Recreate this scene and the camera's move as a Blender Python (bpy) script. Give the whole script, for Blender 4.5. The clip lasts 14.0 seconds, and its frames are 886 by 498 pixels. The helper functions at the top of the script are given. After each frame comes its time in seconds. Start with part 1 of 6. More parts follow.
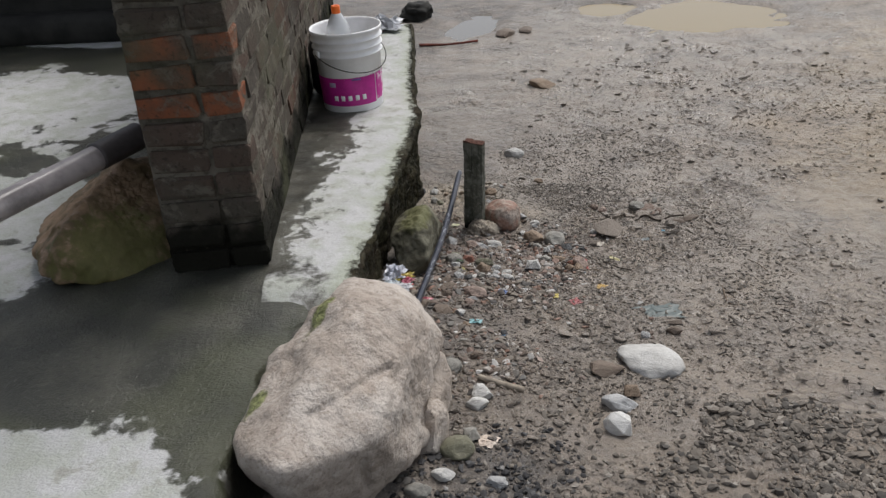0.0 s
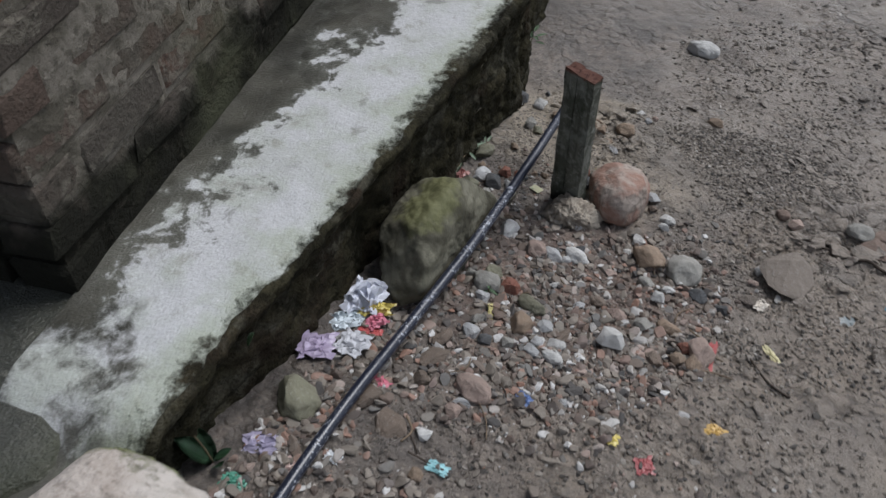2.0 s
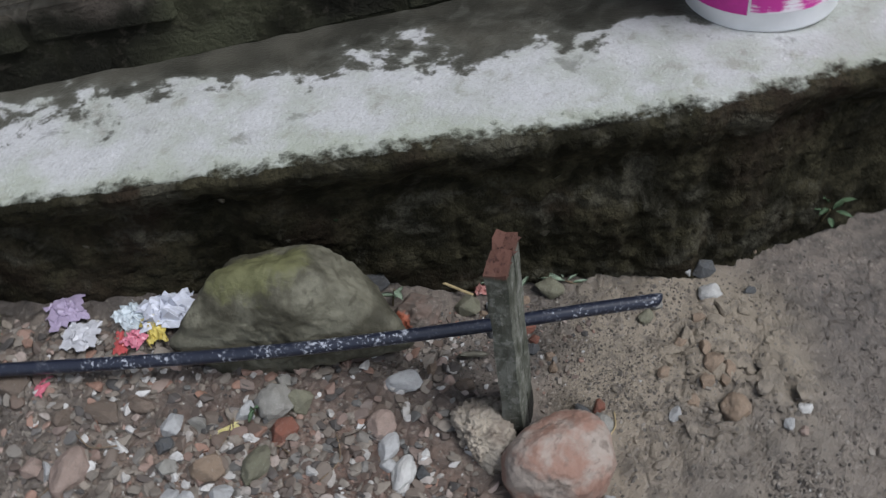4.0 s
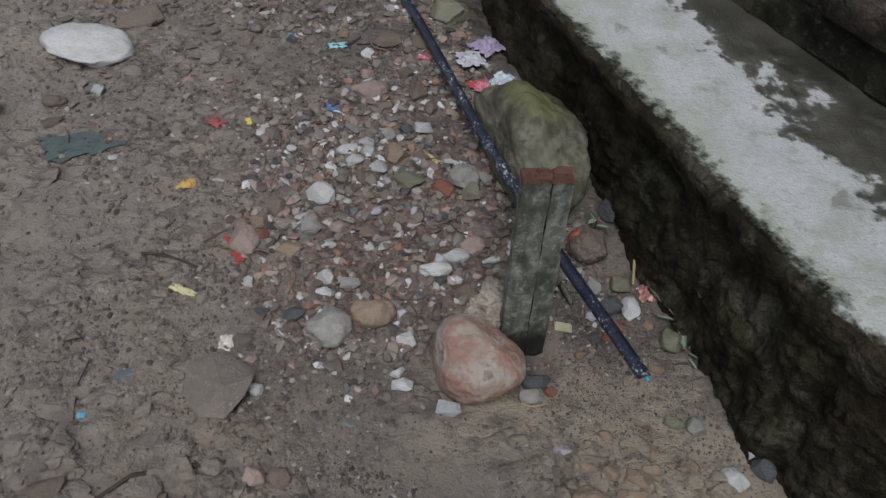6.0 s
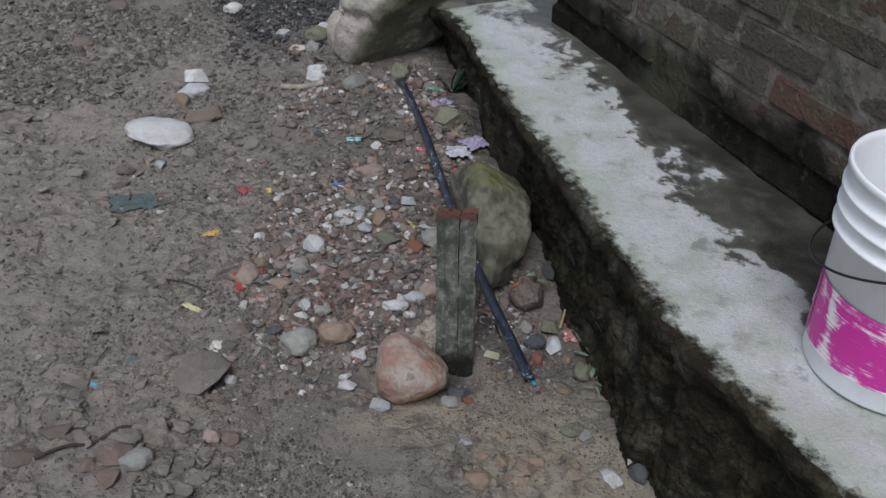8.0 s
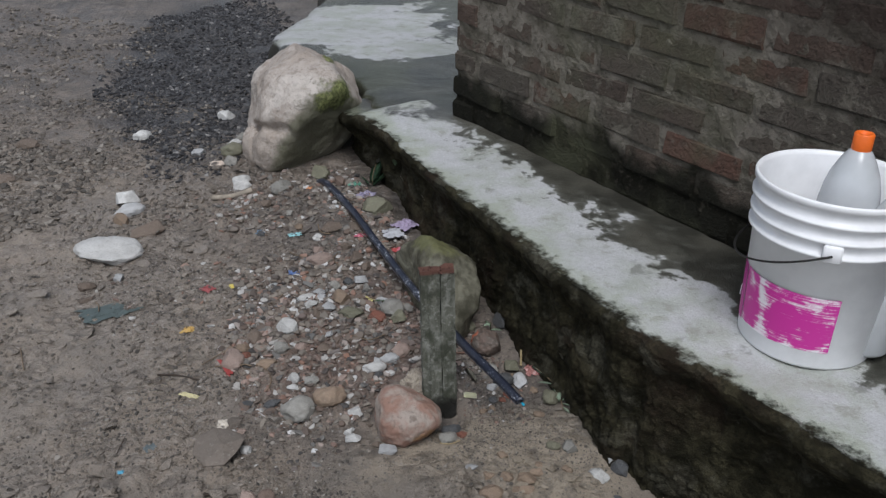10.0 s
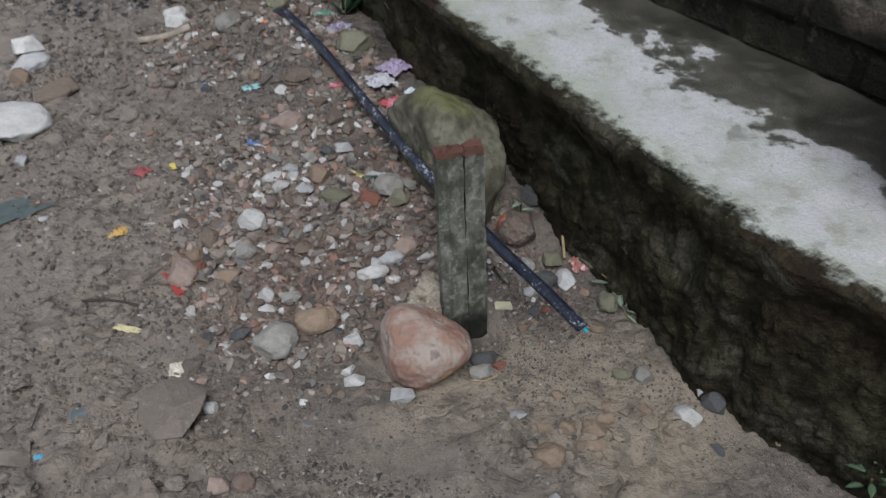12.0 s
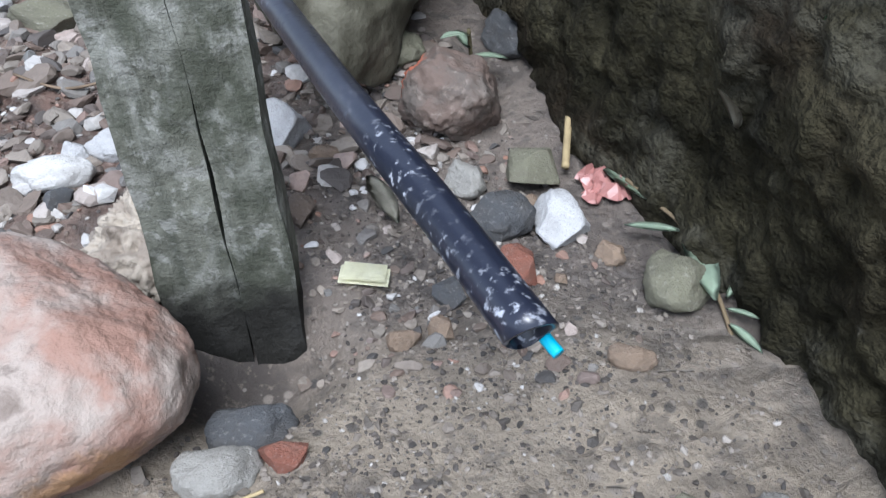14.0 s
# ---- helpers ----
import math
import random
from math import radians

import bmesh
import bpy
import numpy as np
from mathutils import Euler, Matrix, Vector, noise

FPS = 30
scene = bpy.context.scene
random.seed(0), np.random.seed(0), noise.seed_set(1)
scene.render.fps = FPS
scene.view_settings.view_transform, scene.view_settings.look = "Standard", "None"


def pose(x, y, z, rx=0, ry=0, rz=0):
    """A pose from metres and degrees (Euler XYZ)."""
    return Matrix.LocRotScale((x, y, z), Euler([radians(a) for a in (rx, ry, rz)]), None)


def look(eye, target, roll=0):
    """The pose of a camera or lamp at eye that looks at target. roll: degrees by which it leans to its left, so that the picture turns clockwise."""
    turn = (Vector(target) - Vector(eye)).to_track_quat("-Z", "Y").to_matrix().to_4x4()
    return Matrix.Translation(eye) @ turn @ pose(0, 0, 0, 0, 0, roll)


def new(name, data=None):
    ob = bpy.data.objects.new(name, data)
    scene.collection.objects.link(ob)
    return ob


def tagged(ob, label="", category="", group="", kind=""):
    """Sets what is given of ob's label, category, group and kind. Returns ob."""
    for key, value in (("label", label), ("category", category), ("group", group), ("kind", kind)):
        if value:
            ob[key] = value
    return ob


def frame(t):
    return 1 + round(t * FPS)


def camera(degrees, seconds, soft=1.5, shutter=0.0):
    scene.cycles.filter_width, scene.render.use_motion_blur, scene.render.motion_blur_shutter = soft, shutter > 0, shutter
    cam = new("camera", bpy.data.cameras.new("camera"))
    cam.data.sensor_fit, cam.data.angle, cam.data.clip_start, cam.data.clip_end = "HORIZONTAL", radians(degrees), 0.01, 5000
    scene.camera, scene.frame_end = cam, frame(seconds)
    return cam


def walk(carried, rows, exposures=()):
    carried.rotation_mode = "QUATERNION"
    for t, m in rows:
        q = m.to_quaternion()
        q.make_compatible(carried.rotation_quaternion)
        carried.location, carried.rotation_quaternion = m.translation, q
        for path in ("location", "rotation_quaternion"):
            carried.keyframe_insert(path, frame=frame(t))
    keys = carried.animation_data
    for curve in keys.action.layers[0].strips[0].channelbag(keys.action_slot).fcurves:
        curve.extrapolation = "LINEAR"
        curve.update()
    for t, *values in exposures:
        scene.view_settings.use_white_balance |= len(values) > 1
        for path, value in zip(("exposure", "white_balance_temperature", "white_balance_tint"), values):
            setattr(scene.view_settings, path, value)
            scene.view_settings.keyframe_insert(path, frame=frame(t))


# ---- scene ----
PATH = [
    (0, (1.215, -2.807, 1.543), (0.48, -1.195, 0.614), -4.5),
    (0.5, (1.168, -2.47, 1.507), (0.416, -0.922, 0.488), -5.4),
    (1, (1.035, -2.094, 1.493), (0.239, -0.655, 0.354), -6.0),
    (1.5, (1.011, -1.653, 1.402), (0.101, -0.418, 0.119), -3.5),
    (2, (0.912, -1.271, 1.351), (-0.081, -0.213, -0.025), -1.9),
    (2.5, (0.887, -0.915, 1.352), (-0.244, -0.125, -0.096), -2.8),
    (3, (0.943, -0.55, 1.298), (-0.346, -0.098, -0.164), -5.8),
    (3.2, (0.933, -0.351, 1.243), (-0.414, -0.106, -0.214), -8.7),
    (5.3, (0.546, 0.716, 1.077), (-0.219, -0.478, -0.333), 7.5),
    (5.5, (0.481, 0.805, 1.123), (-0.073, -0.471, -0.315), 7.5),
    (6, (0.397, 1.034, 1.142), (0.106, -0.394, -0.229), 8.0),
    (6.5, (0.281, 1.198, 1.161), (0.077, -0.286, -0.164), 8.0),
    (7, (0.09, 1.313, 1.169), (-0.026, -0.209, -0.124), 6.4),
    (7.5, (0.05, 1.361, 1.187), (0.033, -0.212, -0.048), 4.7),
    (8, (0.091, 1.458, 1.22), (0.084, -0.196, 0.096), 3.9),
    (8.5, (0.271, 1.603, 1.194), (0.079, -0.122, 0.2), 3.5),
    (9, (0.344, 1.727, 1.228), (0.055, -0.038, 0.334), 3.7),
    (9.2, (0.328, 1.743, 1.243), (0.031, -0.027, 0.36), 3.6),
    (11.3, (0.537, 1.537, 1.217), (0.081, -0.169, 0.278), -0.1),
    (11.5, (0.487, 1.427, 1.165), (0.05, -0.24, 0.15), -0.2),
    (12, (0.369, 1.166, 1.072), (-0.02, -0.353, -0.17), 0.7),
    (12.5, (0.274, 0.845, 0.894), (-0.153, -0.484, -0.539), 3.5),
    (13, (0.145, 0.555, 0.592), (-0.349, -0.628, -0.943), 7.7),
    (13.5, (0.002, 0.495, 0.395), (-0.266, -0.96, -0.952), 0.4),
    (14, (-0.023, 0.483, 0.344), (-0.212, -1.126, -0.829), -0.8),
]
cam = camera(51.4, 14.0, soft=1.35, shutter=0.2)
walk(cam, [(t, look(eye, target, roll)) for t, eye, target, roll in PATH],
     [(0.0, 0.42, 6680, 10), (0.5, 0.05, 6550, 10), (1.0, 0.06, 6450, 10), (1.6, 0.12, 6250, 10), (2.0, 0.26, 6200, 10), (3.0, 0.32, 6150, 10), (5.5, 0.40, 6150, 10), (6.0, -0.02, 6200, 10), (6.5, 0.20, 6000, 10), (7.5, 0.10, 6000, 10), (9.0, 0.05, 6080, 10), (11.3, 0.2, 6250, 10), (12.5, 0.24, 6050, 10), (13.0, 0.20, 5860, 10), (13.4, 0.84, 5760, 10), (14.0, 1.36, 5720, 10)])

# ---- light: an overcast day, brighter over the open road ----
world = bpy.data.worlds.new("overcast")
scene.world = world
world.use_nodes = True
wn = world.node_tree
sky = wn.nodes.new("ShaderNodeTexSky")
sky.sky_type, sky.sun_disc = "NISHITA", False
sky.sun_elevation, sky.sun_rotation = radians(58), radians(20)
grey = wn.nodes.new("ShaderNodeHueSaturation")
grey.inputs["Saturation"].default_value = 0.42
wn.links.new(sky.outputs[0], grey.inputs["Color"])
wn.links.new(grey.outputs[0], wn.nodes["Background"].inputs["Color"])
wn.nodes["Background"].inputs["Strength"].default_value = 0.102
sun = new("sun", bpy.data.lights.new("sun", "SUN"))
sun.data.energy, sun.data.angle, sun.data.color = 2.25, radians(30), (1.0, 0.985, 0.965)
sun.matrix_world = look((0.7, 2.7, 4.5), (0, 0, 0))

# ---- frame of the wall and ledge: s along the wall, n out towards the road ----
U, NRM, CORNER = Vector((-0.429, 0.903, 0)), Vector((0.903, 0.429, 0)), Vector((-0.170, -0.940, 0))
WALL_TURN = math.degrees(math.atan2(U.y, U.x))


def at_wall(s, n, z=0.0):
    return CORNER + U * s + NRM * n + Vector((0, 0, z))


def smooth(a):
    a = np.clip(a, 0, 1)
    return a * a * (3 - 2 * a)


PUDDLES = ((0.36, 3.48, 0.38, 0.33), (-0.33, 3.60, 0.16, 0.15), (-1.13, 3.06, 0.17, 0.40))


def ground_z(x, y):
    x, y = np.asarray(x, float), np.asarray(y, float)
    a = -y
    k = 0.155 - 0.07 * smooth((x - 0.1) / 0.8)
    z = np.where(a > 0, k * np.minimum(a, 0.85) + 0.03 * np.clip(a - 0.85, 0, 6), -0.035 * smooth(-a / 0.8))
    z = z - 0.026 * smooth((0.056 - np.hypot(x - 0.030, y - 0.100)) / 0.04)
    for px, py, rx, ry in PUDDLES:
        d = np.sqrt(((x - px) / rx) ** 2 + ((y - py) / ry) ** 2) + 0.30 * value_noise(x, y, 3.3, 51) + 0.16 * value_noise(x, y, 9.0, 52)
        z = z - 0.045 * smooth((1.5 - d) / 1.0)
    return z


# ---- mesh helpers ----
def mesh_of(name, verts, faces, smooth_shade=True):
    me = bpy.data.meshes.new(name)
    me.from_pydata([tuple(v) for v in verts], [], [tuple(f) for f in faces])
    me.validate()
    if smooth_shade:
        me.polygons.foreach_set("use_smooth", [True] * len(me.polygons))
    me.update()
    return me


def from_bm(name, bm, smooth_shade=True):
    me = bpy.data.meshes.new(name)
    bm.to_mesh(me)
    bm.free()
    if smooth_shade:
        me.polygons.foreach_set("use_smooth", [True] * len(me.polygons))
    return me


def put(name, me, material, parent=None, label="", category="", group="", kind="", m=None):
    ob = new(name, me)
    if material is not None and not me.materials:
        me.materials.append(material)
    if parent is not None:
        ob.parent = parent
    if m is not None:
        ob.matrix_basis = m
    return tagged(ob, label, category, group, kind)


def part(name, bm, material, parent, label=""):
    return put(name, from_bm(name, bm), material, parent, label)


def empty(name, label, category, group="", m=None, kind=""):
    ob = new(name)
    if m is not None:
        ob.matrix_basis = m
    return tagged(ob, label, category, group, kind)


def fbm(p, octaves=4, lac=2.1, gain=0.5):
    return noise.fractal(Vector(p), 1.0 - gain + 0.5, lac, octaves, noise_basis="PERLIN_ORIGINAL")


def grid_faces(nu, nv):
    i = np.arange(nu - 1)[:, None] * nv + np.arange(nv - 1)[None, :]
    q = np.stack([i, i + nv, i + nv + 1, i + 1], -1).reshape(-1, 4)
    return q


TABLES = {}


def value_noise(x, y, scale, seed):
    """Smooth lattice noise on arrays, -1 to 1."""
    if seed not in TABLES:
        TABLES[seed] = np.random.RandomState(seed).rand(256, 256) * 2 - 1
    table = TABLES[seed]
    u, v = x * scale, y * scale
    iu, iv = np.floor(u).astype(int), np.floor(v).astype(int)
    fu, fv = smooth(u - iu), smooth(v - iv)
    a, b = table[iu % 256, iv % 256], table[(iu + 1) % 256, iv % 256]
    c, d = table[iu % 256, (iv + 1) % 256], table[(iu + 1) % 256, (iv + 1) % 256]
    return (a * (1 - fu) + b * fu) * (1 - fv) + (c * (1 - fu) + d * fu) * fv


# ---- material helpers ----
class Nodes:
    def __init__(self, name):
        self.mat = bpy.data.materials.new(name)
        self.mat.use_nodes = True
        self.t = self.mat.node_tree
        self.bsdf = self.t.nodes["Principled BSDF"]

    def link(self, a, b):
        self.t.links.new(a, b)

    def set(self, socket, value):
        if isinstance(value, bpy.types.NodeSocket):
            self.link(value, socket)
        elif isinstance(value, tuple) and len(value) == 3 and socket.type == "RGBA":
            socket.default_value = (*value, 1)
        else:
            socket.default_value = value

    def coord(self, which="Object"):
        return self.t.nodes.new("ShaderNodeTexCoord").outputs[which]

    def scaled(self, vec, scale, loc=(0, 0, 0)):
        n = self.t.nodes.new("ShaderNodeMapping")
        self.link(vec, n.inputs["Vector"])
        n.inputs["Scale"].default_value = scale
        n.inputs["Location"].default_value = loc
        return n.outputs[0]

    def noise(self, vec, scale, detail=4.0, rough=0.55, warp=0.0):
        n = self.t.nodes.new("ShaderNodeTexNoise")
        self.link(vec, n.inputs["Vector"])
        n.inputs["Scale"].default_value, n.inputs["Detail"].default_value = scale, detail
        n.inputs["Roughness"].default_value, n.inputs["Distortion"].default_value = rough, warp
        return n.outputs["Fac"]

    def voronoi(self, vec, scale, feature="F1"):
        n = self.t.nodes.new("ShaderNodeTexVoronoi")
        self.link(vec, n.inputs["Vector"])
        n.feature = feature
        n.inputs["Scale"].default_value = scale
        return n

    def step(self, fac, lo, hi, a=0.0, b=1.0):
        n = self.t.nodes.new("ShaderNodeMapRange")
        n.interpolation_type = "SMOOTHSTEP"
        self.set(n.inputs["Value"], fac)
        n.inputs["From Min"].default_value, n.inputs["From Max"].default_value = lo, hi
        n.inputs["To Min"].default_value, n.inputs["To Max"].default_value = a, b
        return n.outputs["Result"]

    def math(self, op, a, b=0.0):
        n = self.t.nodes.new("ShaderNodeMath")
        n.operation = op
        self.set(n.inputs[0], a)
        self.set(n.inputs[1], b)
        return n.outputs[0]

    def mix(self, fac, a, b, blend="MIX"):
        n = self.t.nodes.new("ShaderNodeMix")
        n.data_type, n.blend_type = "RGBA", blend
        self.set(n.inputs["Factor"], fac)
        self.set(n.inputs[6], a)
        self.set(n.inputs[7], b)
        return n.outputs[2]

    def axes(self, vec):
        n = self.t.nodes.new("ShaderNodeSeparateXYZ")
        self.link(vec, n.inputs[0])
        return n.outputs

    def near(self, vec, place, size):
        """1 at the place, falling to 0 at the size from it."""
        v = self.scaled(vec, tuple(1 / a for a in size), tuple(-p / a for p, a in zip(place, size)))
        n = self.t.nodes.new("ShaderNodeVectorMath")
        n.operation = "LENGTH"
        self.link(v, n.inputs[0])
        return self.math("SUBTRACT", 1.0, n.outputs["Value"])

    def random(self):
        return self.t.nodes.new("ShaderNodeObjectInfo").outputs["Random"]

    def own_colour(self):
        return self.t.nodes.new("ShaderNodeObjectInfo").outputs["Color"]

    def island(self):
        return self.t.nodes.new("ShaderNodeNewGeometry").outputs["Random Per Island"]

    def ramp(self, fac, stops):
        n = self.t.nodes.new("ShaderNodeValToRGB")
        el = n.color_ramp.elements
        while len(el) < len(stops):
            el.new(0.5)
        for e, (p, c) in zip(el, stops):
            e.position, e.color = p, (*c, 1)
        self.set(n.inputs[0], fac)
        return n.outputs["Color"]

    def bump(self, height, strength, distance=0.01, normal=None):
        n = self.t.nodes.new("ShaderNodeBump")
        n.inputs["Strength"].default_value, n.inputs["Distance"].default_value = strength, distance
        self.link(height, n.inputs["Height"])
        if normal is not None:
            self.link(normal, n.inputs["Normal"])
        return n.outputs[0]

    def done(self, base, rough=0.8, normal=None, metal=0.0, spec=0.5):
        self.set(self.bsdf.inputs["Base Color"], base)
        self.set(self.bsdf.inputs["Roughness"], rough)
        self.bsdf.inputs["Metallic"].default_value = metal
        self.bsdf.inputs["Specular IOR Level"].default_value = spec
        if normal is not None:
            self.link(normal, self.bsdf.inputs["Normal"])
        return self.mat


def mud_material():
    n = Nodes("mud")
    v = n.coord()
    big, mid, fine = n.noise(v, 1.7, 3), n.noise(v, 8.0, 5, 0.6), n.noise(v, 75.0, 4, 0.65)
    col = n.mix(n.step(big, 0.35, 0.65), (0.150, 0.124, 0.104), (0.225, 0.186, 0.154))
    col = n.mix(n.step(mid, 0.38, 0.62), col, (0.092, 0.078, 0.068))
    col = n.mix(n.math("MULTIPLY", n.step(fine, 0.5, 0.7), 0.75), col, (0.052, 0.044, 0.038))
    # yellow silt and the paler mud of the open road, far out with its wet sheen painted in
    silt = n.step(n.math("ADD", n.near(v, (-0.02, 0.30, 0), (0.42, 0.26, 1)), n.math("MULTIPLY", n.noise(v, 6, 4), 0.5)), 0.25, 0.7)
    col = n.mix(n.math("MULTIPLY", silt, 0.85), col, (0.330, 0.275, 0.205))
    road = n.step(n.math("ADD", n.math("MAXIMUM", n.near(v, (1.15, 0.7, 0), (1.35, 3.2, 1)), n.near(v, (0.7, 2.6, 0), (2.2, 2.0, 1))), n.math("MULTIPLY", n.noise(v, 2.4, 4), 0.6)), 0.25, 0.9)
    col = n.mix(n.math("MULTIPLY", road, 0.66), col, n.mix(n.step(n.noise(v, 3.5, 6, 0.65), 0.4, 0.62), (0.33, 0.262, 0.196), (0.205, 0.170, 0.140)))
    # dark wet cinders by the boulder, reddish brick dust among the rubble
    ash = n.step(n.math("ADD", n.near(v, (0.66, -2.5, 0), (0.46, 1.45, 1)), n.math("MULTIPLY", n.math("SUBTRACT", n.noise(v, 5, 4), 0.5), 0.7)), 0.05, 0.35)
    col = n.mix(n.math("MULTIPLY", ash, 0.95), col, (0.032, 0.032, 0.035))
    red = n.step(n.math("ADD", n.near(v, (0.28, -0.22, 0), (0.4, 0.45, 1)), n.math("MULTIPLY", n.noise(v, 9, 4), 0.6)), 0.45, 1.1)
    col = n.mix(n.math("MULTIPLY", red, 0.5), col, (0.20, 0.105, 0.075))
    dark = n.step(n.math("ADD", n.near(v, (0.20, 0.42, 0), (0.34, 0.24, 1)), n.math("MULTIPLY", n.math("SUBTRACT", n.noise(v, 6, 5, 0.6), 0.5), 1.2)), 0.1, 0.6)
    col = n.mix(n.math("MULTIPLY", dark, 0.55), col, (0.064, 0.055, 0.049))
    # Mud round the post's foot darkened: wet soil, with its shade painted in.
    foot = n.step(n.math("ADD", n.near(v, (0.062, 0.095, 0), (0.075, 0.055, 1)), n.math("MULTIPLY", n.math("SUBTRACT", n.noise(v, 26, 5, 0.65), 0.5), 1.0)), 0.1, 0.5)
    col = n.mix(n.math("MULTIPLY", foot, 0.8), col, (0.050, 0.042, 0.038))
    grit = n.voronoi(v, 210)
    speck = n.math("MULTIPLY", n.step(grit.outputs["Distance"], 0.32, 0.2), n.step(n.axes(grit.outputs["Color"])[0], 0.86, 0.9))
    col = n.mix(n.math("MULTIPLY", speck, 0.7), col, (0.36, 0.33, 0.29))
    col = n.mix(n.math("MULTIPLY", n.step(n.noise(v, 34, 6, 0.72), 0.50, 0.60), 0.52), col, (0.058, 0.049, 0.042))
    col = n.mix(n.math("MULTIPLY", n.step(n.noise(v, 130, 5, 0.75), 0.54, 0.64), 0.55), col, (0.29, 0.245, 0.20))
    crumb = n.voronoi(v, 95)
    dot = n.math("MULTIPLY", n.step(crumb.outputs["Distance"], 0.36, 0.22), n.step(n.axes(crumb.outputs["Color"])[1], 0.80, 0.86))
    col = n.mix(n.math("MULTIPLY", dot, 0.8), col, n.mix(n.step(n.axes(crumb.outputs["Color"])[2], 0.4, 0.6), (0.045, 0.042, 0.04), (0.30, 0.26, 0.22)))
    ochre = n.step(n.math("ADD", n.near(v, (1.75, 1.6, 0), (1.1, 2.6, 1)), n.math("MULTIPLY", n.math("SUBTRACT", n.noise(v, 1.6, 6, 0.65), 0.5), 1.6)), 0.1, 0.7)
    col = n.mix(n.math("MULTIPLY", ochre, 0.6), col, (0.31, 0.235, 0.145))
    wet = n.step(n.math("ADD", n.noise(v, 2.6, 4), n.math("MULTIPLY", mid, 0.4)), 0.5, 0.95)
    film = n.math("MULTIPLY", road, n.step(n.noise(v, 2.1, 5, 0.6), 0.46, 0.60))
    # Wet film over the road: smoother, its grey sheen also painted into the colour.
    sheet = n.math("MAXIMUM", n.near(v, (0.1, 2.2, 0), (1.5, 2.0, 1)), n.math("MAXIMUM", n.near(v, (1.0, -0.1, 0), (0.75, 1.5, 1)), n.near(v, (0.5, 0.85, 0), (1.0, 0.85, 1))))
    sheet = n.step(n.math("ADD", sheet, n.math("MULTIPLY", n.math("SUBTRACT", n.noise(v, 2.4, 6, 0.65), 0.5), 1.6)), 0.05, 0.55)
    col = n.mix(n.math("MULTIPLY", sheet, 0.50), col, (0.285, 0.246, 0.208))
    rough = n.math("SUBTRACT", n.math("ADD", n.math("MULTIPLY", wet, -0.28), 0.64), n.math("ADD", n.math("MULTIPLY", sheet, 0.16), n.math("MULTIPLY", film, 0.16)))
    h = n.math("ADD", n.math("MULTIPLY", n.noise(v, 40, 6, 0.7), 1.1), n.math("ADD", n.math("MULTIPLY", n.noise(v, 190, 6, 0.75), 0.8), n.math("MULTIPLY", n.step(grit.outputs["Distance"], 0.5, 0.0), 0.12)))
    # Pits and crevices are lowered, and their shade painted into the colour.
    pits = n.step(n.noise(n.scaled(v, (1, 1.6, 1)), 44, 3, 0.5, 0.8), 0.66, 0.72)
    col = n.mix(n.math("MULTIPLY", pits, 0.45), col, (0.040, 0.034, 0.030))
    tread = n.voronoi(n.scaled(v, (1, 1.3, 1)), 34)
    seam = n.math("MULTIPLY", n.step(tread.outputs["Distance"], 0.42, 0.70), n.step(n.noise(v, 4.5, 5, 0.6), 0.44, 0.58))
    col = n.mix(n.math("MULTIPLY", seam, 0.38), col, (0.040, 0.034, 0.029))
    h = n.math("SUBTRACT", h, n.math("MULTIPLY", seam, 0.7))
    h = n.math("SUBTRACT", h, n.math("MULTIPLY", pits, 0.5))
    return n.done(col, rough, n.bump(h, 0.85, 0.008), spec=0.8)


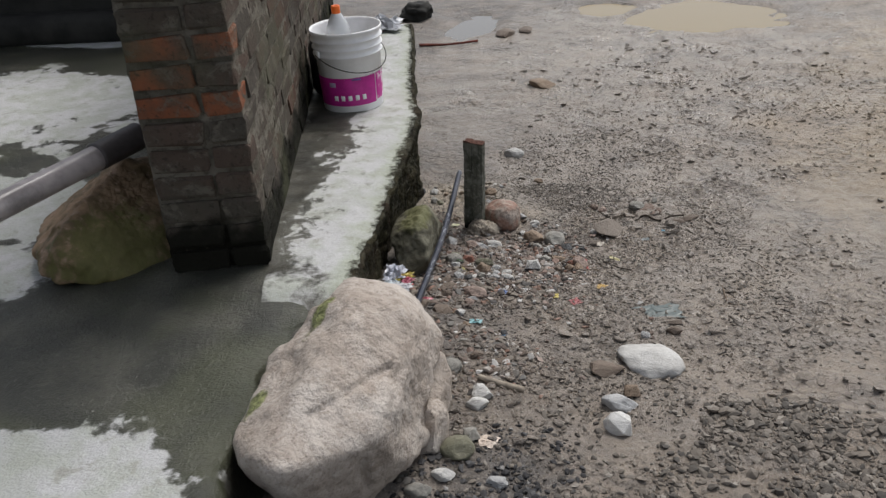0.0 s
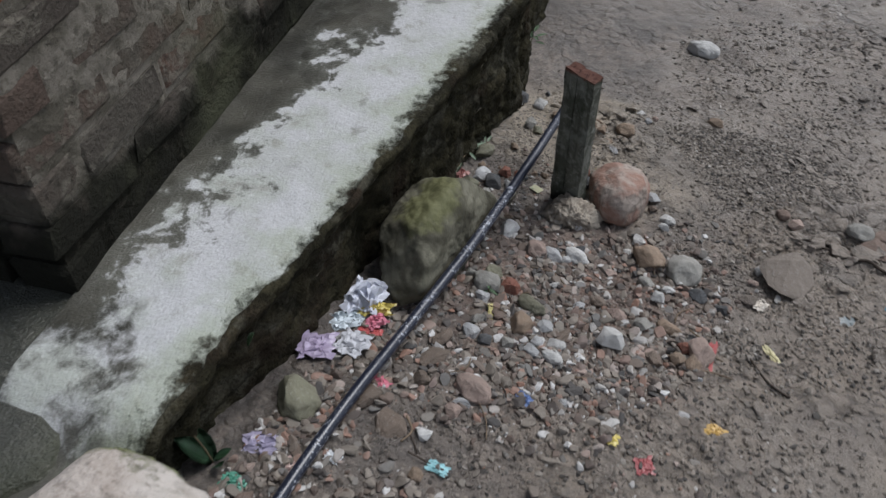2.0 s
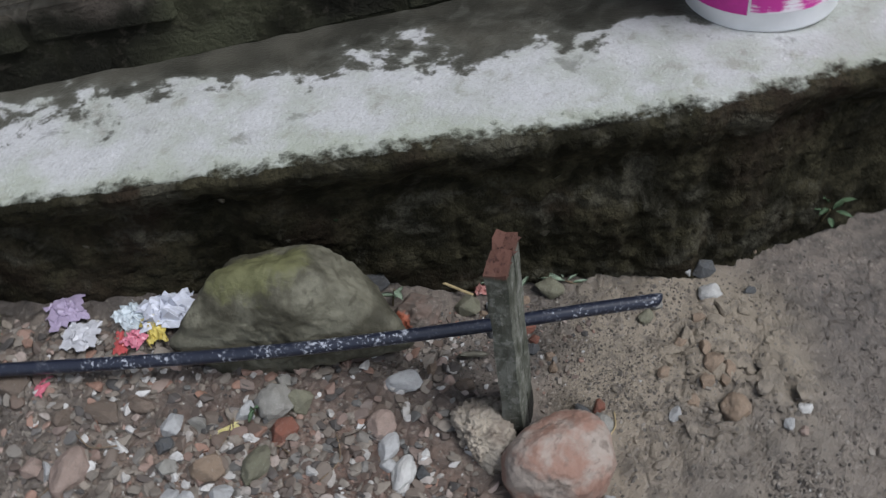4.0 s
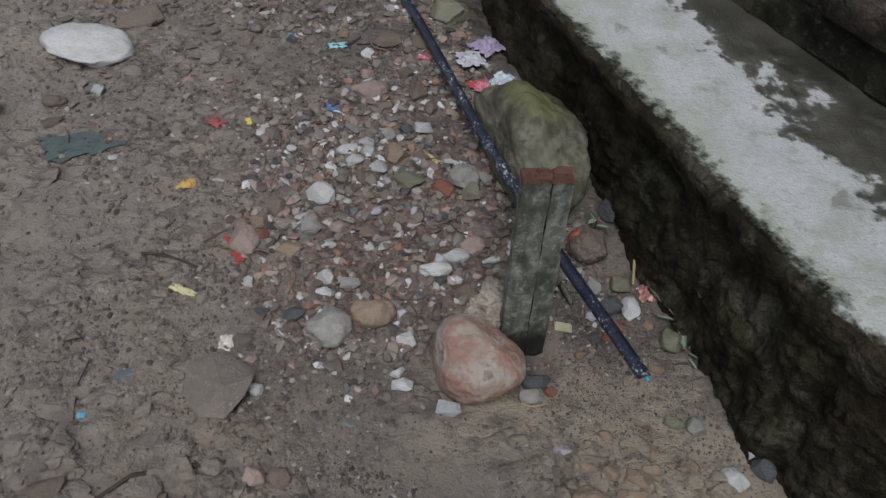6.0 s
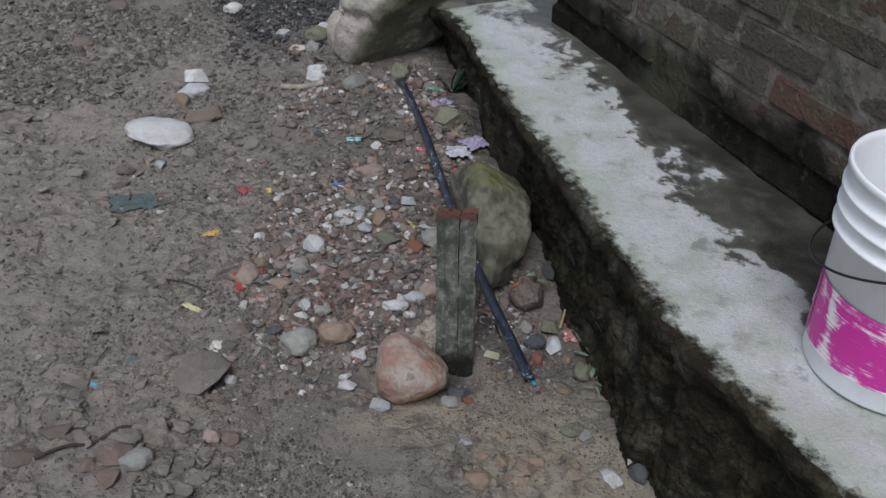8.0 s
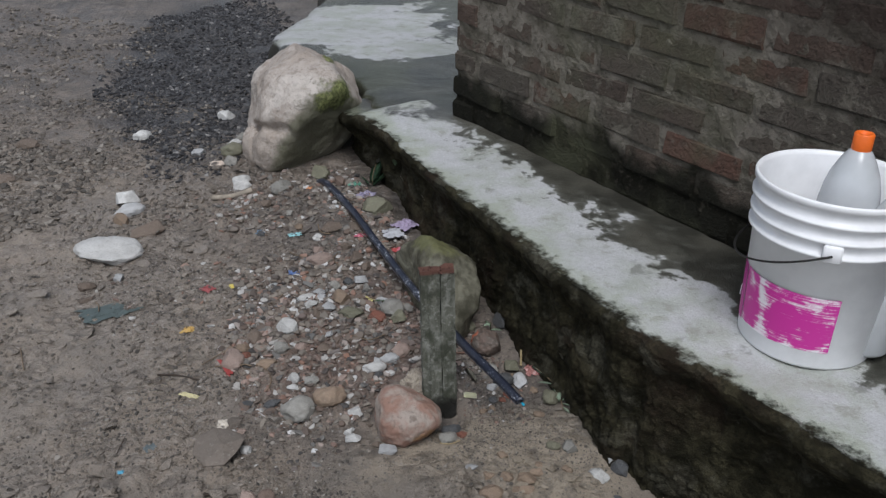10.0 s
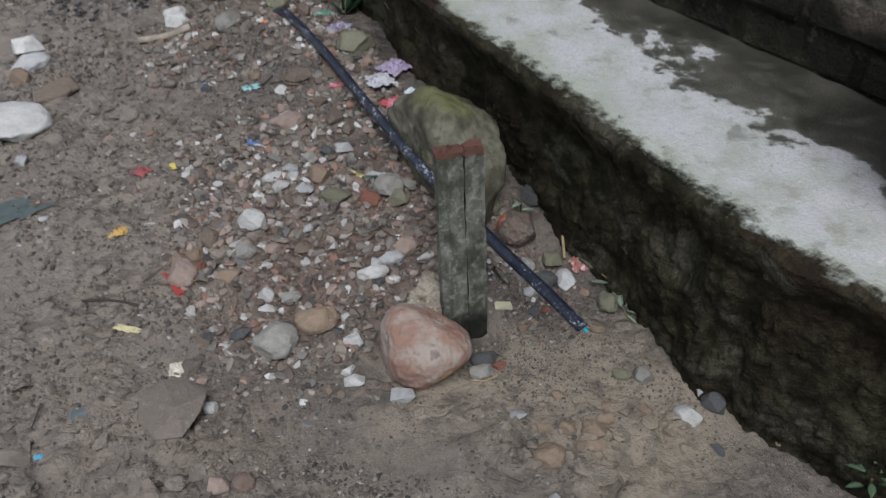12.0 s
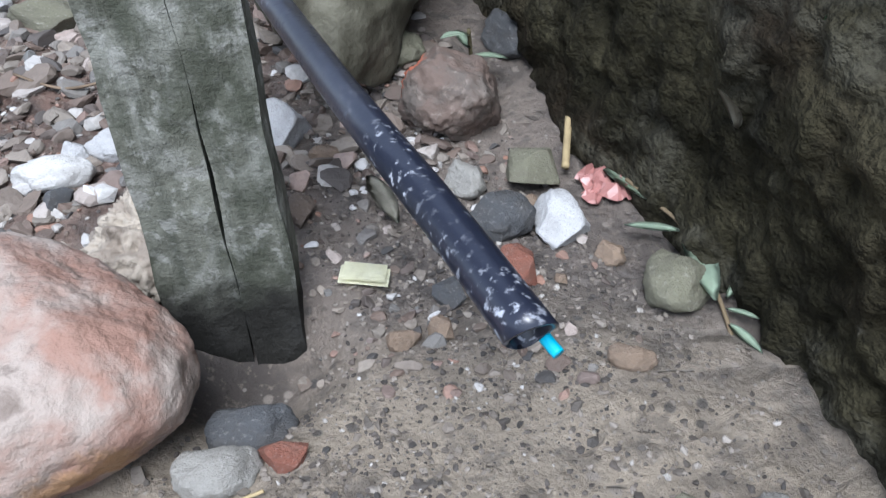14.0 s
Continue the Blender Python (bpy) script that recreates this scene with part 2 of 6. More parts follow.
def concrete_material(name, ledge):
    """Cement screed, dark where wet and, as painted shade, below the floor's rim; pale where it has dried; moss over
    the broken edge.
    """
    n = Nodes(name)
    if ledge:
        uv = n.coord("UV")
        ax = n.axes(uv)
        v = n.coord()
        ragged = n.math("ADD", n.math("MULTIPLY", n.math("SUBTRACT", n.noise(v, 4.2, 3, 0.5, 0.3), 0.5), 0.44),
                        n.math("ADD", n.math("MULTIPLY", n.math("SUBTRACT", n.noise(v, 9.5, 6, 0.62, 0.5), 0.5), 0.42), n.math("MULTIPLY", n.math("SUBTRACT", n.noise(v, 32, 6, 0.72), 0.5), 0.22)))
        inner = n.math("ADD", n.math("ADD", ax[1], ragged), n.step(ax[0], 0.0, -0.14, 0.0, 0.02))
        dry = n.step(inner, -0.268, -0.228)
        half = n.step(inner, -0.36, -0.22)
        spots = n.step(n.noise(v, 17, 5, 0.6, 0.4), 0.60, 0.70)
        dry = n.math("MULTIPLY", dry, n.math("SUBTRACT", 1.0, n.math("MULTIPLY", spots, 0.55)))
        torn = n.math("ADD", ragged, n.math("MULTIPLY", n.math("SUBTRACT", n.noise(v, 18, 7, 0.75, 0.6), 0.5), 0.34))
        end = n.step(n.math("ADD", ax[0], n.math("MULTIPLY", torn, 0.7)), -0.235, -0.125)
        side = n.math("ADD", n.math("ADD", ax[1], n.math("MULTIPLY", ax[0], 0.13)), n.math("MULTIPLY", torn, 0.75))
        end = n.math("MULTIPLY", end, n.math("MAXIMUM", n.step(side, -0.262, -0.150), n.step(ax[0], -0.03, 0.03)))
        dry = n.math("MULTIPLY", dry, end)
    else:
        v = n.coord()
        lump = n.math("MULTIPLY", n.math("SUBTRACT", n.noise(v, 4.6, 8, 0.64, 0.15), 0.5), 2.0)
        area = None
        # The yard's widest patch exceeds the dried part: wet floor's sky reflection painted pale.
        for place, size in (((-0.05, -1.86, 0.34), (0.36, 0.26, 1)), ((0.02, -2.25, 0.34), (0.62, 0.62, 1)), 
                            ((-2.1, 0.05, 0.34), (1.1, 0.62, 1)), ((-1.35, -0.80, 0.34), (0.6, 0.3, 1)), ((-0.95, -1.2, 0.34), (0.25, 0.2, 1)), ((-2.6, 1.0, 0.34), (0.5, 0.15, 1))):
            one = n.near(v, place, size)
            area = one if area is None else n.math("MAXIMUM", area, one)
        dry = n.step(n.math("ADD", area, lump), 0.22, 0.32)
    # Shade under the floor's rim put into the colour, below a height.
    rim_shade = None if ledge else n.step(n.axes(v)[2], 0.325, 0.295)
    fine = n.noise(v, 60, 5, 0.6)
    pale = n.mix(n.step(n.noise(v, 11, 4), 0.4, 0.62), (0.445, 0.445, 0.45), (0.37, 0.385, 0.35))
    pale = n.mix(n.math("MULTIPLY", n.step(fine, 0.52, 0.72), 0.35), pale, (0.30, 0.30, 0.28))
    damp = n.mix(n.step(n.noise(v, 7, 5), 0.38, 0.66), (*((0.034, 0.033, 0.027) if ledge else (0.034, 0.035, 0.028)),), (*((0.078, 0.074, 0.060) if ledge else (0.068, 0.067, 0.053)),))
    pale = n.mix(n.math("MULTIPLY", n.step(n.noise(v, 150, 5, 0.8), 0.48, 0.62), 0.40), pale, (0.27, 0.27, 0.255))
    pale = n.mix(n.math("MULTIPLY", n.step(n.noise(v, 95, 4, 0.75), 0.58, 0.68), 0.5), pale, (0.60, 0.60, 0.60))
    stain = n.step(n.noise(v, 22, 6, 0.7, 0.4), 0.54, 0.68)
    pale = n.mix(n.math("MULTIPLY", stain, 0.6), pale, (0.25, 0.24, 0.21))
    if ledge:
        damp = n.mix(n.math("MULTIPLY", n.math("MULTIPLY", half, end), 0.55), damp, (0.155, 0.155, 0.132))
    pale = n.mix(n.math("MULTIPLY", n.step(n.noise(v, 4.5, 5, 0.6), 0.48, 0.66), 0.45), pale, (0.30, 0.315, 0.27))
    col = n.mix(dry, damp, pale)
    rough = n.math("ADD", n.math("MULTIPLY", dry, 0.5), 0.30)
    if not ledge:
        wetgrain = n.math("SUBTRACT", 1.0, dry)
        col = n.mix(n.math("MULTIPLY", n.math("MULTIPLY", n.step(n.noise(v, 75, 5, 0.75), 0.5, 0.62), 0.6), wetgrain), col, (0.018, 0.019, 0.014))
        col = n.mix(n.math("MULTIPLY", n.math("MULTIPLY", n.step(n.noise(v, 48, 5, 0.75), 0.60, 0.68), 0.6), wetgrain), col, (0.17, 0.165, 0.14))
        col = n.mix(n.math("MULTIPLY", n.math("MULTIPLY", n.step(n.noise(v, 2.3, 4), 0.48, 0.62), 0.4), wetgrain), col, (0.055, 0.062, 0.026))
        col = n.mix(rim_shade, col, (0.030, 0.028, 0.022))
    if ledge:
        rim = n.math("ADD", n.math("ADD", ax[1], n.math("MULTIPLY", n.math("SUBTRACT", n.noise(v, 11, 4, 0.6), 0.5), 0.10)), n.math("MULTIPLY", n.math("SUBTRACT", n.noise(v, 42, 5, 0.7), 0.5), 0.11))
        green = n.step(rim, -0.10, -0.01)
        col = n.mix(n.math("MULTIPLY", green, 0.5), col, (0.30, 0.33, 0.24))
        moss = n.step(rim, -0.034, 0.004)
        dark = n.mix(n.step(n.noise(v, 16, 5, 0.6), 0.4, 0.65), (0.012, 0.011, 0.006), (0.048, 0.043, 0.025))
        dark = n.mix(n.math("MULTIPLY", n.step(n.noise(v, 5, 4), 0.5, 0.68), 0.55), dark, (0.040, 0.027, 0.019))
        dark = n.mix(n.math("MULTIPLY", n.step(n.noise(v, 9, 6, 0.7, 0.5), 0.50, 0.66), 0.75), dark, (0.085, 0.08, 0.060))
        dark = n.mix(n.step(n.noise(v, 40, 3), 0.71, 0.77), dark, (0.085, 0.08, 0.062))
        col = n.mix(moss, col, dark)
        rough = n.math("MAXIMUM", n.math("MULTIPLY", moss, 0.9), rough)
    h = n.math("ADD", n.noise(v, 45, 6, 0.65), n.math("MULTIPLY", n.noise(v, 220, 3), 0.6))
    if ledge:
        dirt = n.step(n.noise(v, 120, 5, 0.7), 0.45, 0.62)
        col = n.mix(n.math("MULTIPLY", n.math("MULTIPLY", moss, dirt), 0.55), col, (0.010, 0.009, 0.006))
        h = n.math("MULTIPLY", h, n.math("ADD", n.math("MULTIPLY", moss, 0.9), 0.5))
    mat = n.done(col, rough, n.bump(h, 0.8, 0.008), spec=0.4)
    if ledge:
        n.link(n.step(moss, 0.0, 1.0, 0.4, 0.10), n.bsdf.inputs["Specular IOR Level"])
    return mat


def stone_material(name, islands=False, stops=None):
    n = Nodes(name)
    v = n.coord("Object" if islands else "Generated")
    base = n.ramp(n.island(), stops) if islands else n.own_colour()
    if islands:
        base = n.mix(n.math("MULTIPLY", n.step(n.noise(v, 160, 4, 0.65), 0.45, 0.65), 0.5), base, n.mix(0.5, base, (0.09, 0.075, 0.062)))
        return n.done(base, 0.70, n.bump(n.noise(v, 300, 4, 0.6), 0.4, 0.003), spec=0.35)
    r = n.random()
    shift = n.t.nodes.new("ShaderNodeVectorMath")
    n.link(v, shift.inputs[0])
    comb = n.t.nodes.new("ShaderNodeCombineXYZ")
    for i in range(3):
        n.link(n.math("MULTIPLY", r, 37.0 + 11 * i), comb.inputs[i])
    n.link(comb.outputs[0], shift.inputs[1])
    v = shift.outputs[0]
    col = n.mix(n.math("MULTIPLY", n.step(n.noise(v, 3.0, 5, 0.6), 0.4, 0.7), 0.5), base, n.mix(0.55, base, (0.10, 0.085, 0.07)))
    col = n.mix(n.math("MULTIPLY", n.step(n.noise(v, 14, 4, 0.65), 0.55, 0.72), 0.4), col, n.mix(0.5, base, (0.6, 0.58, 0.54)))
    h = n.math("ADD", n.noise(v, 7, 6, 0.65), n.math("MULTIPLY", n.noise(v, 40, 4), 0.4))
    col = n.mix(n.math("MULTIPLY", n.step(n.noise(v, 34, 4, 0.7), 0.52, 0.66), 0.55), col, n.mix(0.6, base, (0.07, 0.06, 0.05)))
    return n.done(col, 0.72, n.bump(h, 0.6, 0.008), spec=0.35)


def rock_material(name, a, b, c, moss=(0.13, 0.14, 0.045), moss_at=None, moss_size=(0.3, 0.3, 0.3), scale=1.0, dark=(0.09, 0.08, 0.065)):
    """Large rocks: two tones, pale bruises, dark seams, and moss round one place."""
    n = Nodes(name)
    v = n.coord()
    col = n.mix(n.step(n.noise(v, 7 * scale, 5, 0.6, 0.3), 0.38, 0.64), a, b)
    col = n.mix(n.math("MULTIPLY", n.step(n.noise(v, 16 * scale, 5, 0.6, 0.6), 0.55, 0.7), 0.7), col, c)
    col = n.mix(n.math("MULTIPLY", n.step(n.noise(n.scaled(v, (1, 1, 2.4)), 9 * scale, 6, 0.7), 0.58, 0.72), 0.55), col, dark)
    if moss_at is not None:
        m = n.step(n.math("ADD", n.near(v, moss_at, moss_size), n.math("MULTIPLY", n.math("SUBTRACT", n.noise(v, 14 * scale, 5, 0.65), 0.5), 1.3)), 0.12, 0.5)
        col = n.mix(n.math("MULTIPLY", m, 0.85), col, n.mix(n.noise(v, 40, 3), moss, tuple(1.9 * k for k in moss)))
    h = n.math("ADD", n.noise(v, 14 * scale, 7, 0.62), n.math("MULTIPLY", n.noise(v, 90 * scale, 4), 0.25))
    return n.done(col, 0.75, n.bump(h, 0.6, 0.014 / scale ** 0.6), spec=0.35)


def brick_material(name, tones):
    n = Nodes(name)
    v, r = n.coord(), n.random()
    wall = n.scaled(n.t.nodes.new("ShaderNodeNewGeometry").outputs["Position"], (1, 1, 1))
    col = n.ramp(r, tones)
    col = n.mix(n.math("MULTIPLY", n.step(n.noise(wall, 6.5, 5, 0.65), 0.42, 0.64), 0.8), col, (0.078, 0.071, 0.058))
    col = n.mix(n.math("MULTIPLY", n.step(n.noise(wall, 13, 7, 0.72, 0.5), 0.52, 0.62), 0.7), col, (0.165, 0.150, 0.122))
    col = n.mix(n.math("MULTIPLY", n.step(n.noise(wall, 70, 4, 0.7), 0.55, 0.66), 0.6), col, (0.030, 0.027, 0.022))
    # Bricks turn near black towards the wall's foot, up to a ragged height.
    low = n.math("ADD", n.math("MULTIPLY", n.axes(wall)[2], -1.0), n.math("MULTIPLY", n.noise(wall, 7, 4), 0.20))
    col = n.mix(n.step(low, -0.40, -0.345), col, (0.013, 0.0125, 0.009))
    col = n.mix(n.math("MULTIPLY", n.step(n.noise(wall, 3.4, 4), 0.5, 0.7), 0.55), col, (0.095, 0.098, 0.060))
    # Bricks darkened in a ragged area over the wall's upper far part.
    upper_dark = n.step(n.math("ADD", n.near(wall, (-0.80, 0.40, 1.05), (0.75, 0.95, 0.48)), n.math("MULTIPLY", n.math("SUBTRACT", n.noise(wall, 4, 6, 0.65), 0.5), 1.2)), 0.05, 0.6)
    col = n.mix(n.math("MULTIPLY", upper_dark, 0.7), col, (0.034, 0.025, 0.021))
    h = n.math("ADD", n.noise(wall, 40, 6, 0.7), n.math("MULTIPLY", n.noise(wall, 150, 4), 0.4))
    return n.done(col, 0.88, n.bump(h, 1.0, 0.014), spec=0.12)


def mortar_material():
    n = Nodes("mortar")
    v = n.t.nodes.new("ShaderNodeNewGeometry").outputs["Position"]
    col = n.mix(n.step(n.noise(v, 12, 5), 0.4, 0.65), (0.235, 0.212, 0.178), (0.120, 0.108, 0.086))
    # Mortar turns near black over the same low band as the bricks.
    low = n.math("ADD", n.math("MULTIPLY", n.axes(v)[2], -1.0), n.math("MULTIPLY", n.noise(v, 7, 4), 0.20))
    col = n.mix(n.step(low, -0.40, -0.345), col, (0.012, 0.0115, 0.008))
    col = n.mix(n.math("MULTIPLY", n.step(n.noise(v, 45, 5, 0.7), 0.52, 0.64), 0.6), col, (0.065, 0.058, 0.045))
    col = n.mix(n.math("MULTIPLY", n.step(n.noise(v, 3.4, 4), 0.5, 0.7), 0.5), col, (0.11, 0.112, 0.068))
    # Mortar darkened over the same upper far part.
    upper_dark = n.step(n.math("ADD", n.near(v, (-0.80, 0.40, 1.05), (0.75, 0.95, 0.48)), n.math("MULTIPLY", n.math("SUBTRACT", n.noise(v, 4, 6, 0.65), 0.5), 1.2)), 0.05, 0.6)
    col = n.mix(n.math("MULTIPLY", upper_dark, 0.7), col, (0.034, 0.025, 0.021))
    return n.done(col, 0.9, n.bump(n.noise(v, 60, 6, 0.75), 1.0, 0.018), spec=0.1)


def plain(name, colour, rough=0.6, spec=0.4, grain=30.0, depth=0.25, spread=0.25, metal=0.0):
    n = Nodes(name)
    v = n.coord()
    dark = tuple(c * (1 - spread) for c in colour)
    col = n.mix(n.step(n.noise(v, grain, 5, 0.6), 0.35, 0.68), colour, dark)
    return n.done(col, rough, n.bump(n.noise(v, grain * 2.5, 4), depth, 0.004), spec=spec, metal=metal)


MUD = mud_material()
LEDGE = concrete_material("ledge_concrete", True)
SCREED = concrete_material("screed", False)
STONE = stone_material("stone")
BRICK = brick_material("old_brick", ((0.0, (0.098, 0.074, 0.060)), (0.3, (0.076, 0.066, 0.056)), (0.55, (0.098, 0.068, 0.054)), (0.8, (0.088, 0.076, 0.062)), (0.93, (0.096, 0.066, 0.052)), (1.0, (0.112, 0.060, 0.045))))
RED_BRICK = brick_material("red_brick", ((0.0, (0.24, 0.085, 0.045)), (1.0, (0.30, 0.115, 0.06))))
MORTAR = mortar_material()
RUBBLE = stone_material("rubble", True, ((0.0, (0.055, 0.054, 0.053)), (0.22, (0.13, 0.095, 0.076)), (0.42, (0.165, 0.145, 0.122)), (0.58, (0.24, 0.205, 0.17)), (0.70, (0.13, 0.128, 0.122)), (0.80, (0.25, 0.14, 0.10)), (0.90, (0.34, 0.32, 0.295)), (1.0, (0.54, 0.53, 0.52))))
GRAVEL = stone_material("gravel", True, ((0.0, (0.05, 0.045, 0.04)), (0.4, (0.11, 0.095, 0.08)), (0.75, (0.17, 0.145, 0.12)), (1.0, (0.26, 0.235, 0.205))))
CINDER = stone_material("cinder", True, ((0.0, (0.014, 0.014, 0.016)), (0.6, (0.036, 0.036, 0.039)), (0.93, (0.075, 0.075, 0.078)), (1.0, (0.26, 0.25, 0.24))))


# ---- ground: one sheet out to the horizon ----
def spaced(lo, hi, step, far, grow):
    mid = list(np.arange(lo, hi + 1e-6, step))
    out, d = [], step
    v = hi
    while v < far:
        d *= grow
        v += d
        out.append(v)
    low, d, v = [], step, lo
    while v > -far:
        d *= grow
        v -= d
        low.append(v)
    return np.array(low[::-1] + mid + out)


def relief(X, Y):
    """Height of the mud with its ruts, trodden lumps and silt."""
    fade = 1 / (1 + np.maximum(0, np.hypot(X, Y) - 6) / 4)
    trodden = (0.0085 * np.abs(value_noise(X, Y, 33, 6)) + 0.0060 * value_noise(X, Y, 21, 9)) * np.clip(0.45 + 0.9 * value_noise(X, Y, 2.6, 8), 0, 1) * smooth((np.hypot(X + 0.06, Y - 0.2) - 0.1) / 0.3)
    Z = ground_z(X, Y) + fade * (0.010 * value_noise(X, Y, 2.3, 3) + 0.007 * value_noise(X, Y, 6.1, 4) + 0.0045 * value_noise(X, Y, 15, 5) + trodden + 0.0030 * value_noise(X, Y, 62, 7))
    Z = Z - 0.010 * smooth(1.4 - np.hypot((X - 0.055) / 0.07, (Y - 0.085) / 0.05))
    lumpy = smooth(1.4 - np.hypot((X + 0.03) / 0.20, (Y - 0.37) / 0.13)) + smooth(1.4 - np.hypot((X - 0.62) / 0.25, (Y - 0.30) / 0.2))
    return Z + lumpy * (0.024 * np.abs(value_noise(X, Y, 19, 40)) + 0.008 * value_noise(X, Y, 40, 41))


def build_ground():
    xs, ys = spaced(-0.5, 1.7, 0.011, 900, 1.10), spaced(-2.3, 1.5, 0.011, 900, 1.06)
    ys = np.union1d(ys, np.arange(1.55, 4.3, 0.04))
    X, Y = np.meshgrid(xs, ys, indexing="ij")
    Z = relief(X, Y)
    V = np.stack([X, Y, Z], -1).reshape(-1, 3)
    me = mesh_of("ground", V.tolist(), grid_faces(len(xs), len(ys)).tolist())
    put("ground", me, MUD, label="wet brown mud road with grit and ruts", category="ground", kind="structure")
    return xs.tolist(), ys.tolist(), Z.tolist()


GRID_X, GRID_Y, GRID_Z = build_ground()
AXIS_X, AXIS_Y = np.array(GRID_X), np.array(GRID_Y)


def ground_at(x, y):
    """Height of the mud sheet, between the four grid points round a place."""
    i, j = int(np.searchsorted(AXIS_X, x)) - 1, int(np.searchsorted(AXIS_Y, y)) - 1
    u, v = (x - GRID_X[i]) / (GRID_X[i + 1] - GRID_X[i]), (y - GRID_Y[j]) / (GRID_Y[j + 1] - GRID_Y[j])
    near = GRID_Z[i][j] * (1 - v) + GRID_Z[i][j + 1] * v
    return near * (1 - u) + (GRID_Z[i + 1][j] * (1 - v) + GRID_Z[i + 1][j + 1] * v) * u


# ---- ledge: a cement kerb along the wall, its outer face broken and mossy ----
EDGE = ((-0.36, 0.20), (-0.24, 0.235), (-0.14, 0.25), (0.16, 0.30), (0.38, 0.338), (0.75, 0.385), (1.0, 0.425), (1.25, 0.448), (1.6, 0.437), (2.4, 0.462), (2.75, 0.455))


def ledge_top(s):
    return 0.352 - 0.012 * s


def build_ledge():
    ss = np.concatenate([np.arange(-0.36, 0.80, 0.010), np.arange(0.80, 1.45, 0.005), np.arange(1.45, 2.751, 0.012)])
    es = np.interp(ss, [a for a, _ in EDGE], [b for _, b in EDGE])
    soft_e = es[:, None]
    calm = 1 - 0.65 * smooth((ss - 1.4) / 0.4)
    es = es + calm * (0.010 * value_noise(ss, ss * 0, 4.0, 11) + 0.007 * value_noise(ss, ss * 0, 14.0, 12) + 0.005 * value_noise(ss, ss * 0, 40.0, 13))
    tops, downs = np.linspace(0, 1, 30), np.linspace(0, 1, 84)
    zt = (ledge_top(ss) - 0.034 * smooth((-0.15 - ss) / 0.12))[:, None]
    s2, e2 = ss[:, None], es[:, None]
    k = tops[None, :]
    n1 = k * (e2 - 0.012)
    z1 = zt - 0.010 * k ** 3 + 0.004 * value_noise(s2, n1, 7, 14) + 0.0018 * value_noise(s2, n1, 28, 15)
    k = downs[None, :]
    ang = np.minimum(1.0, k * 9) * math.pi / 2
    z2 = zt - 0.010 - 0.012 * (1 - np.cos(ang)) - np.maximum(0, k - 0.11) * 0.44 + s2 * 0
    a, b = s2 + 0 * k, k * 0.45 + 0 * s2
    lumps = (0.016 * value_noise(a, b, 5, 16) + 0.010 * value_noise(a, b, 13, 17) + 0.009 * np.abs(value_noise(a, b, 31, 18)) + 0.0065 * np.abs(value_noise(a + 0.3 * b, b, 66, 19))
             + 0.0040 * value_noise(a, b, 130, 20))
    n2 = e2 - 0.012 + 0.012 * np.sin(ang) + np.minimum(1.0, k * 4) * lumps - (0.064 - 0.036 * np.exp(-((s2 - 1.16) / 0.20) ** 2)) * smooth((k - 0.10) / 0.22)
    N, Z = np.concatenate([n1, n2], 1), np.concatenate([z1, z2], 1)
    S2 = s2 + 0 * N
    verts = [at_wall(p, q, r) for p, q, r in zip(S2.ravel().tolist(), N.ravel().tolist(), Z.ravel().tolist())]
    uvs = list(zip(S2.ravel().tolist(), np.concatenate([n1 - soft_e, 0.003 + downs[None, :] * 0.42 + 0 * s2], 1).ravel().tolist()))
    nv = len(tops) + len(downs)
    faces = [tuple(reversed(f)) for f in grid_faces(len(ss), nv).tolist()]
    faces += [tuple(range(nv)), tuple(reversed(range((len(ss) - 1) * nv, len(ss) * nv)))]
    inv = pose(CORNER.x, CORNER.y, 0, 0, 0, WALL_TURN).inverted()
    me = mesh_of("ledge", [inv @ v for v in verts], faces)
    layer = me.uv_layers.new(name="UVMap")
    for loop in me.loops:
        layer.data[loop.index].uv = uvs[loop.vertex_index]
    bm = bmesh.new()
    bm.from_mesh(me)
    bmesh.ops.recalc_face_normals(bm, faces=bm.faces)
    bm.to_mesh(me)
    bm.free()
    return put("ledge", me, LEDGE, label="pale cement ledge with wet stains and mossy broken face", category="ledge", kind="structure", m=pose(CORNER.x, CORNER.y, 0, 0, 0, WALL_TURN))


build_ledge()


# ---- screed of the yard, which runs round the wall's end ----
RIM = ((-4.5, 0.05), (-2.9, 0.12), (-2.5, 0.24), (-2.1, 0.40), (-1.9, 0.36), (-1.75, 0.26), (-1.6, 0.19), (-1.4, 0.12), (-1.2, 0.09), (-1.06, 0.07), (-1.0, 0.05), (-0.94, 0.00), (-0.86, -0.10), (-0.5, -0.42), (3.5, -2.32))


